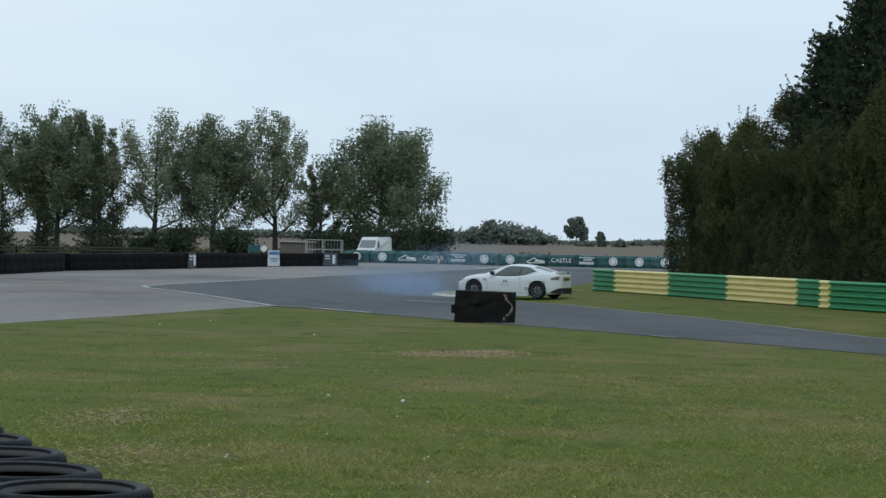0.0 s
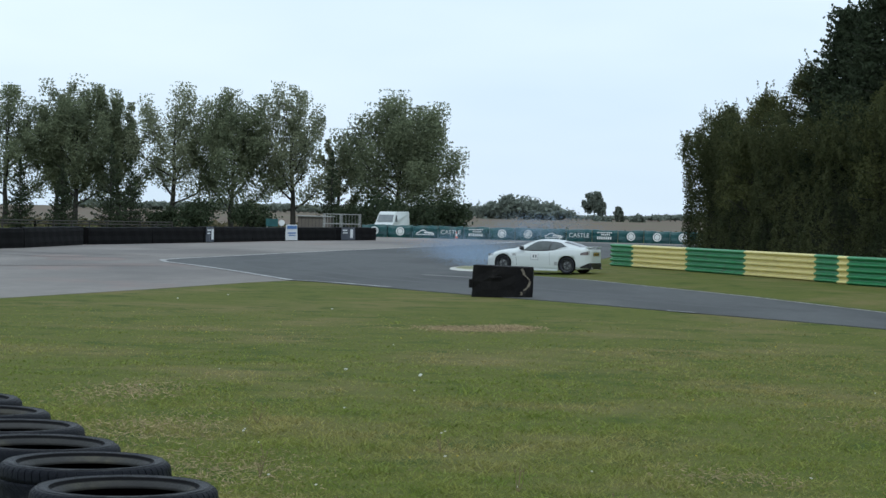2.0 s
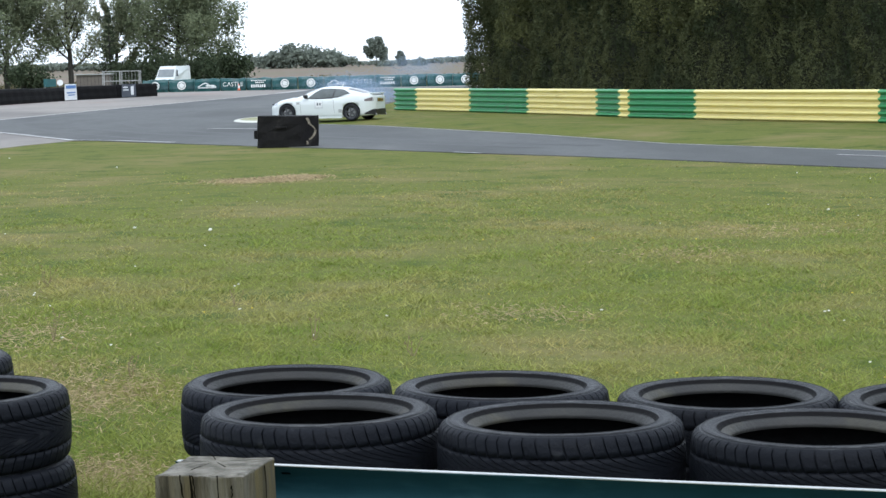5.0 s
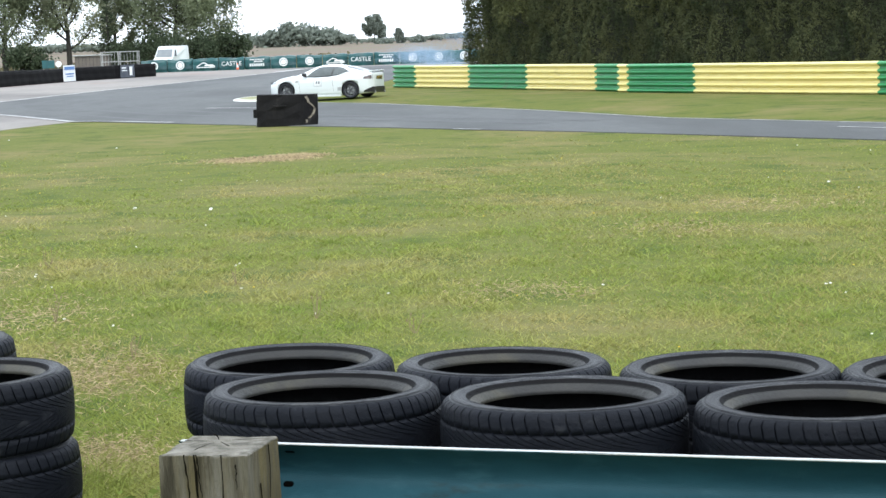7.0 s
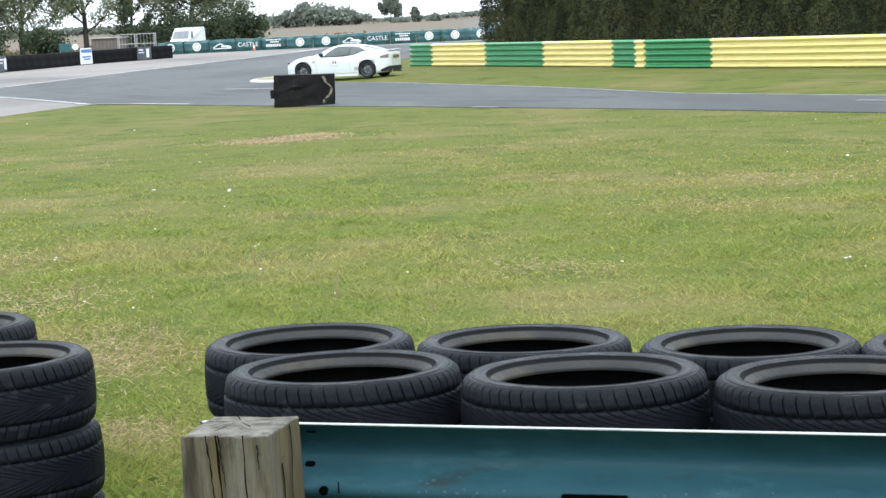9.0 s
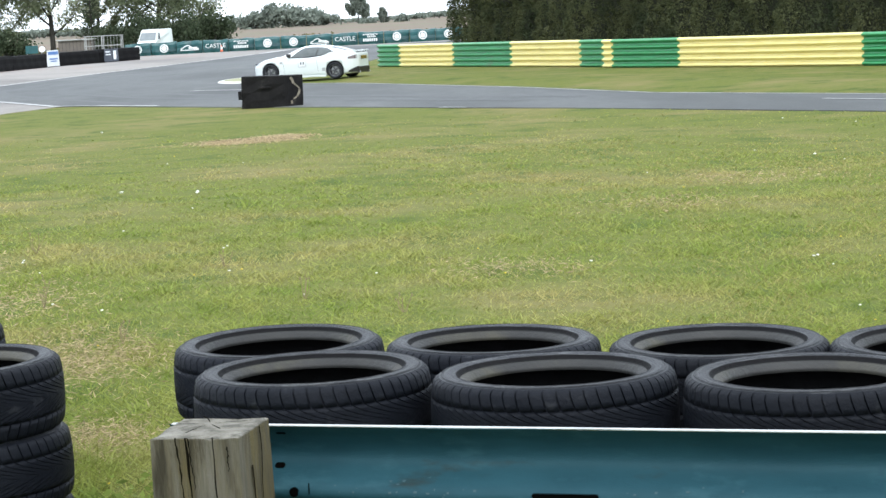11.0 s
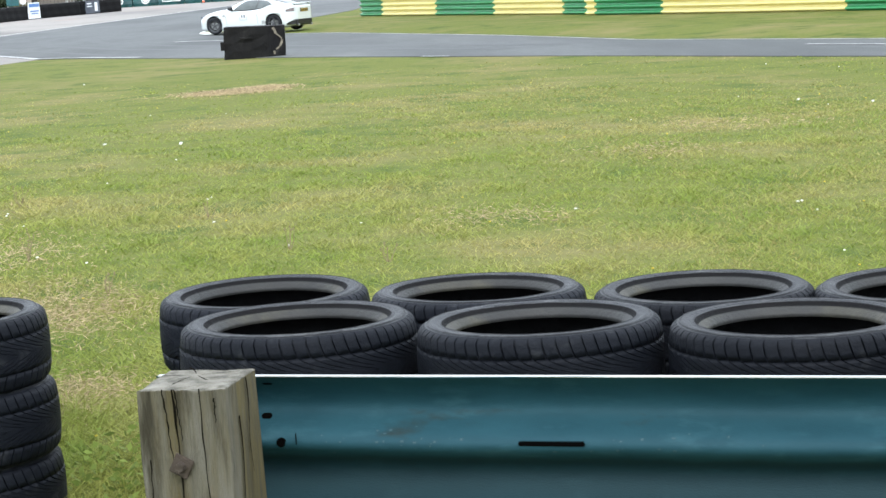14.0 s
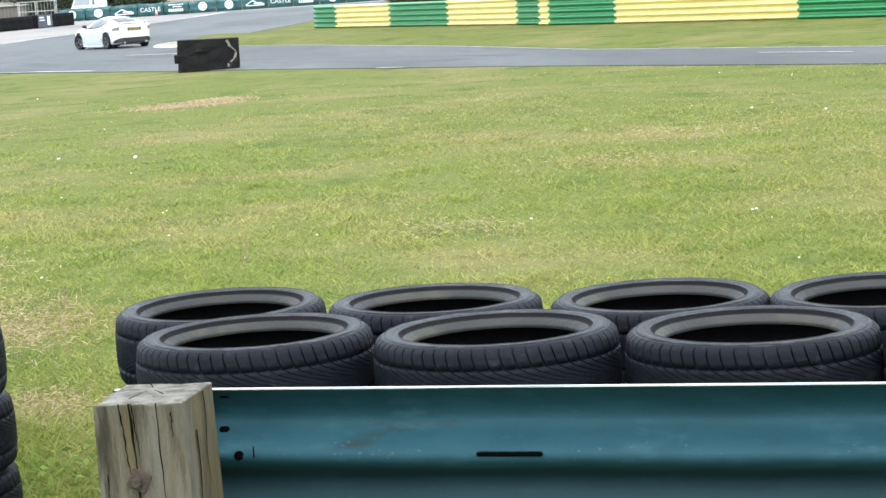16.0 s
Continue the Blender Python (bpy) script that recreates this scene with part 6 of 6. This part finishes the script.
for i, (tx, ty, trx, t_ry, tn) in enumerate(((3.4, 15.5, 2.4, 4.0, 6500), (5.4, 22.0, 3.0, 5.0, 6500), (2.2, 22.0, 2.6, 4.0, 4200), (3.0, 30.0, 3.6, 4.0, 3600), (2.3, 11.0, 1.4, 2.0, 3000), (-1.6, 10.2, 0.8, 2.2, 2600), (-3.2, 15.5, 1.4, 3.0, 2600))):
    tan_turf(tx, ty, trx, t_ry, tn, 900 + i)
M_WEED = leaf_material("weed_leaves", (0.13, 0.19, 0.04), (0.20, 0.25, 0.06), 0.3)
M_STALK = material("weed_stalk", (0.24, 0.19, 0.10), 0.9, (0.16, 0.13, 0.07), 20)


def weed(x, y, height, seed):
    """A dry seed stalk standing out of the turf."""
    rng = np.random.default_rng(seed)
    root = empty("weed", pose(x, y, ground_z(x, y)), "dry brown weed stalk standing in the turf", "weed", "weeds in the turf")
    for k in range(4):
        bm = bmesh.new()
        tip = Vector((rng.normal() * 0.25 * height, rng.normal() * 0.25 * height, height * rng.uniform(0.6, 1.0)))
        limb_mesh(bm, (0, 0, -0.01), tip, 0.0035, 0.0015, rng)
        stem = part("stem", bm, M_STALK, root)
        head = bmesh.new()
        bmesh.ops.create_icosphere(head, subdivisions=2, radius=0.0045)
        for v in head.verts:
            v.co = v.co * rng.uniform(0.6, 1.35)
            v.co.z *= 2.0
        bmesh.ops.translate(head, verts=head.verts[:], vec=tip)
        part("seed_head", head, M_STALK, stem)


for i, (wx, wy, wh) in enumerate(((-0.36, 12.0, 0.16), (-1.9, 12.3, 0.2), (-0.95, 14.2, 0.13), (0.2, 11.2, 0.10), (-2.5, 16.0, 0.15), (-1.25, 10.6, 0.12))):
    weed(wx, wy, wh, 800 + i)


def broad_weeds(cx, cy, rx, ry, count, seed):
    rng = np.random.default_rng(seed)
    r = rng.normal(size=(count, 2)) * (rx, ry)
    pts = np.array([(cx + a, cy + b, ground_z(cx + a, cy + b) + 0.02 + abs(rng.normal()) * 0.025) for a, b in r])
    tagged(quads_object("clover", leaf_cloud(pts, 0.017, rng, 0.3, 0.6), M_WEED), "broad-leaved green weeds at the foot of the post", "weeds", kind="stuff")


broad_weeds(-0.72, 5.5, 0.14, 0.35, 420, 61)
broad_weeds(-0.8, 6.6, 0.12, 0.25, 220, 62)
broad_weeds(-0.55, 7.0, 0.1, 0.2, 250, 63)
M_PETAL = material("white_petals", (0.75, 0.75, 0.70), 0.7, (0.6, 0.6, 0.5), 40)
M_YELLOW = material("yellow_petals", (0.65, 0.48, 0.03), 0.7, (0.5, 0.36, 0.02), 40)
SPECKS = [(-5.42, 44.73, 0.035), (-2.65, 23.41, 0.016), (-8.75, 50.91, 0.035), (-9.43, 47.98, 0.035), (-1.78, 23.0, 0.016), (-2.75, 30.15, 0.016), (-1.62, 29.29, 0.016), (-4.16, 19.44, 0.016), (-1.01, 15.49, 0.016), (-2.45, 15.04, 0.016), (6.14, 23.95, 0.035), (-2.65, 23.26, 0.035), (-1.78, 22.92, 0.035), (-1.03, 15.36, 0.016), (-0.89, 13.7, 0.016), (2.76, 12.55, 0.016), (1.43, 13.07, 0.016), (-0.36, 12.04, 0.016), (-1.5, 11.8, 0.016), (-1.84, 12.24, 0.016), (-2.47, 15.22, 0.016), (-1.77, 22.69, 0.035), (5.57, 25.33, 0.035), (2.73, 12.53, 0.016), (5.54, 23.62, 0.016), (-5.42, 44.71, 0.035)]
for i, (sx, sy, ss) in enumerate(SPECKS):
    speck(sx, sy, ss * 0.6, M_PETAL, "daisy", "small white daisy head in the turf", "flower", 400 + i)
rf = random.Random(5)
for i in range(46):
    fy = 7 + 30 * rf.random() ** 1.4
    speck(rf.uniform(-0.24, 0.27) * fy, fy, 0.004 + 0.00025 * fy, M_YELLOW if i % 3 else M_PETAL, "dandelion" if i % 3 else "daisy", "small yellow dandelion head in the turf" if i % 3 else "small white daisy head in the turf", "flower", 500 + i)


# ---- tyre smoke: drifting puffs of fine droplets ----
M_SMOKE = material("blue_smoke", (0.36, 0.48, 0.66), 1.0, (0.32, 0.44, 0.61), 0.5, spec=0.0)
sn, sl = M_SMOKE.node_tree.nodes, M_SMOKE.node_tree.links
s_clear = sn.new("ShaderNodeBsdfTransparent")
s_mix = sn.new("ShaderNodeMixShader")
s_mix.inputs[0].default_value = 0.52
sl.new(s_clear.outputs[0], s_mix.inputs[1])
sl.new(sn["Principled BSDF"].outputs[0], s_mix.inputs[2])
sl.new(s_mix.outputs[0], sn["Material Output"].inputs["Surface"])
SMOKE = []
for i, (px, py, pz, rx, ry, rz, n, vx, vy, vz) in enumerate((
        (-5.7, 77.5, -0.15, 1.0, 2.2, 0.26, 7400, 0.55, 1.8, 0.06), (-6.6, 82.0, -0.05, 1.3, 2.6, 0.34, 8000, 0.60, 2.4, 0.12), (-7.6, 87.0, 0.05, 1.4, 2.4, 0.36, 6600, 0.70, 2.8, 0.08),
        (-5.6, 92.0, 0.4, 1.3, 2.4, 0.45, 3400, 1.10, 4.6, 0.15), (-5.0, 99.0, 0.8, 1.2, 2.5, 0.5, 3000, 1.00, 5.2, 0.15), (-6.6, 104.0, 0.8, 1.5, 3.0, 0.5, 2800, 1.20, 5.6, 0.15),
        (-4.2, 110.0, 1.0, 1.4, 3.0, 0.5, 2600, 1.30, 6.0, 0.15), (-9.0, 96.0, 0.3, 1.9, 3.0, 0.4, 2200, 0.90, 4.5, 0.10))):
    rng = np.random.default_rng(700 + i)
    n = int(n * 2.3)
    p = rng.normal(size=(n, 3))
    p *= np.minimum(1.0, 2.3 * rng.uniform(0.3, 1.0, n) / np.linalg.norm(p, axis=1))[:, None]
    p *= (rx, ry, rz)
    p[:, 2] = np.maximum(p[:, 2], 0.04 - 0.5 - pz + 0.02)
    ob = quads_object("smoke", leaf_cloud(p, 0.0115, rng, slim=0.9), M_SMOKE)
    tagged(ob, "thin blue-grey puff of tyre smoke drifting over the track", "smoke", "tyre smoke")
    SMOKE.append((ob, (px, py, pz), (vx, vy, vz)))


def motions():
    rows = []
    for t, x, y, z, h, _ in CAR_ROWS:
        rows.append((t, pose(x, y, z, 0, 0, h)))
    walk(CAR, rows)
    for w in WHEELS:
        x, y, zr = w.matrix_basis.translation
        spin = []
        times = [0.0, 0.1, 0.2, 0.3, 0.4, 0.5, 0.7, 1.0, 1.4, 12.6, 12.8, 13.0] + [13 + 0.1 * k for k in range(1, 31)]
        for t in times:
            for a, b in zip(CAR_ROWS, CAR_ROWS[1:]):
                if a[0] <= t <= b[0] + 1e-6:
                    d = a[5] + (b[5] - a[5]) * (t - a[0]) / (b[0] - a[0])
                    break
            steer = 14 * smooth01(12.8, 13.6, t) if x > 0 else 0
            spin.append((t, pose(x, y, zr, 0, 0, steer) @ Matrix.Rotation(d / 0.312, 4, "Y")))
        walk(w, spin)
    for ob, (x, y, z), (vx, vy, vz) in SMOKE:
        walk(ob, [(t, pose(x + vx * t + 0.12 * t * t, y + vy * t + 0.5 * t * t, z + vz * t)) for t in range(0, 17, 2)])


motions()
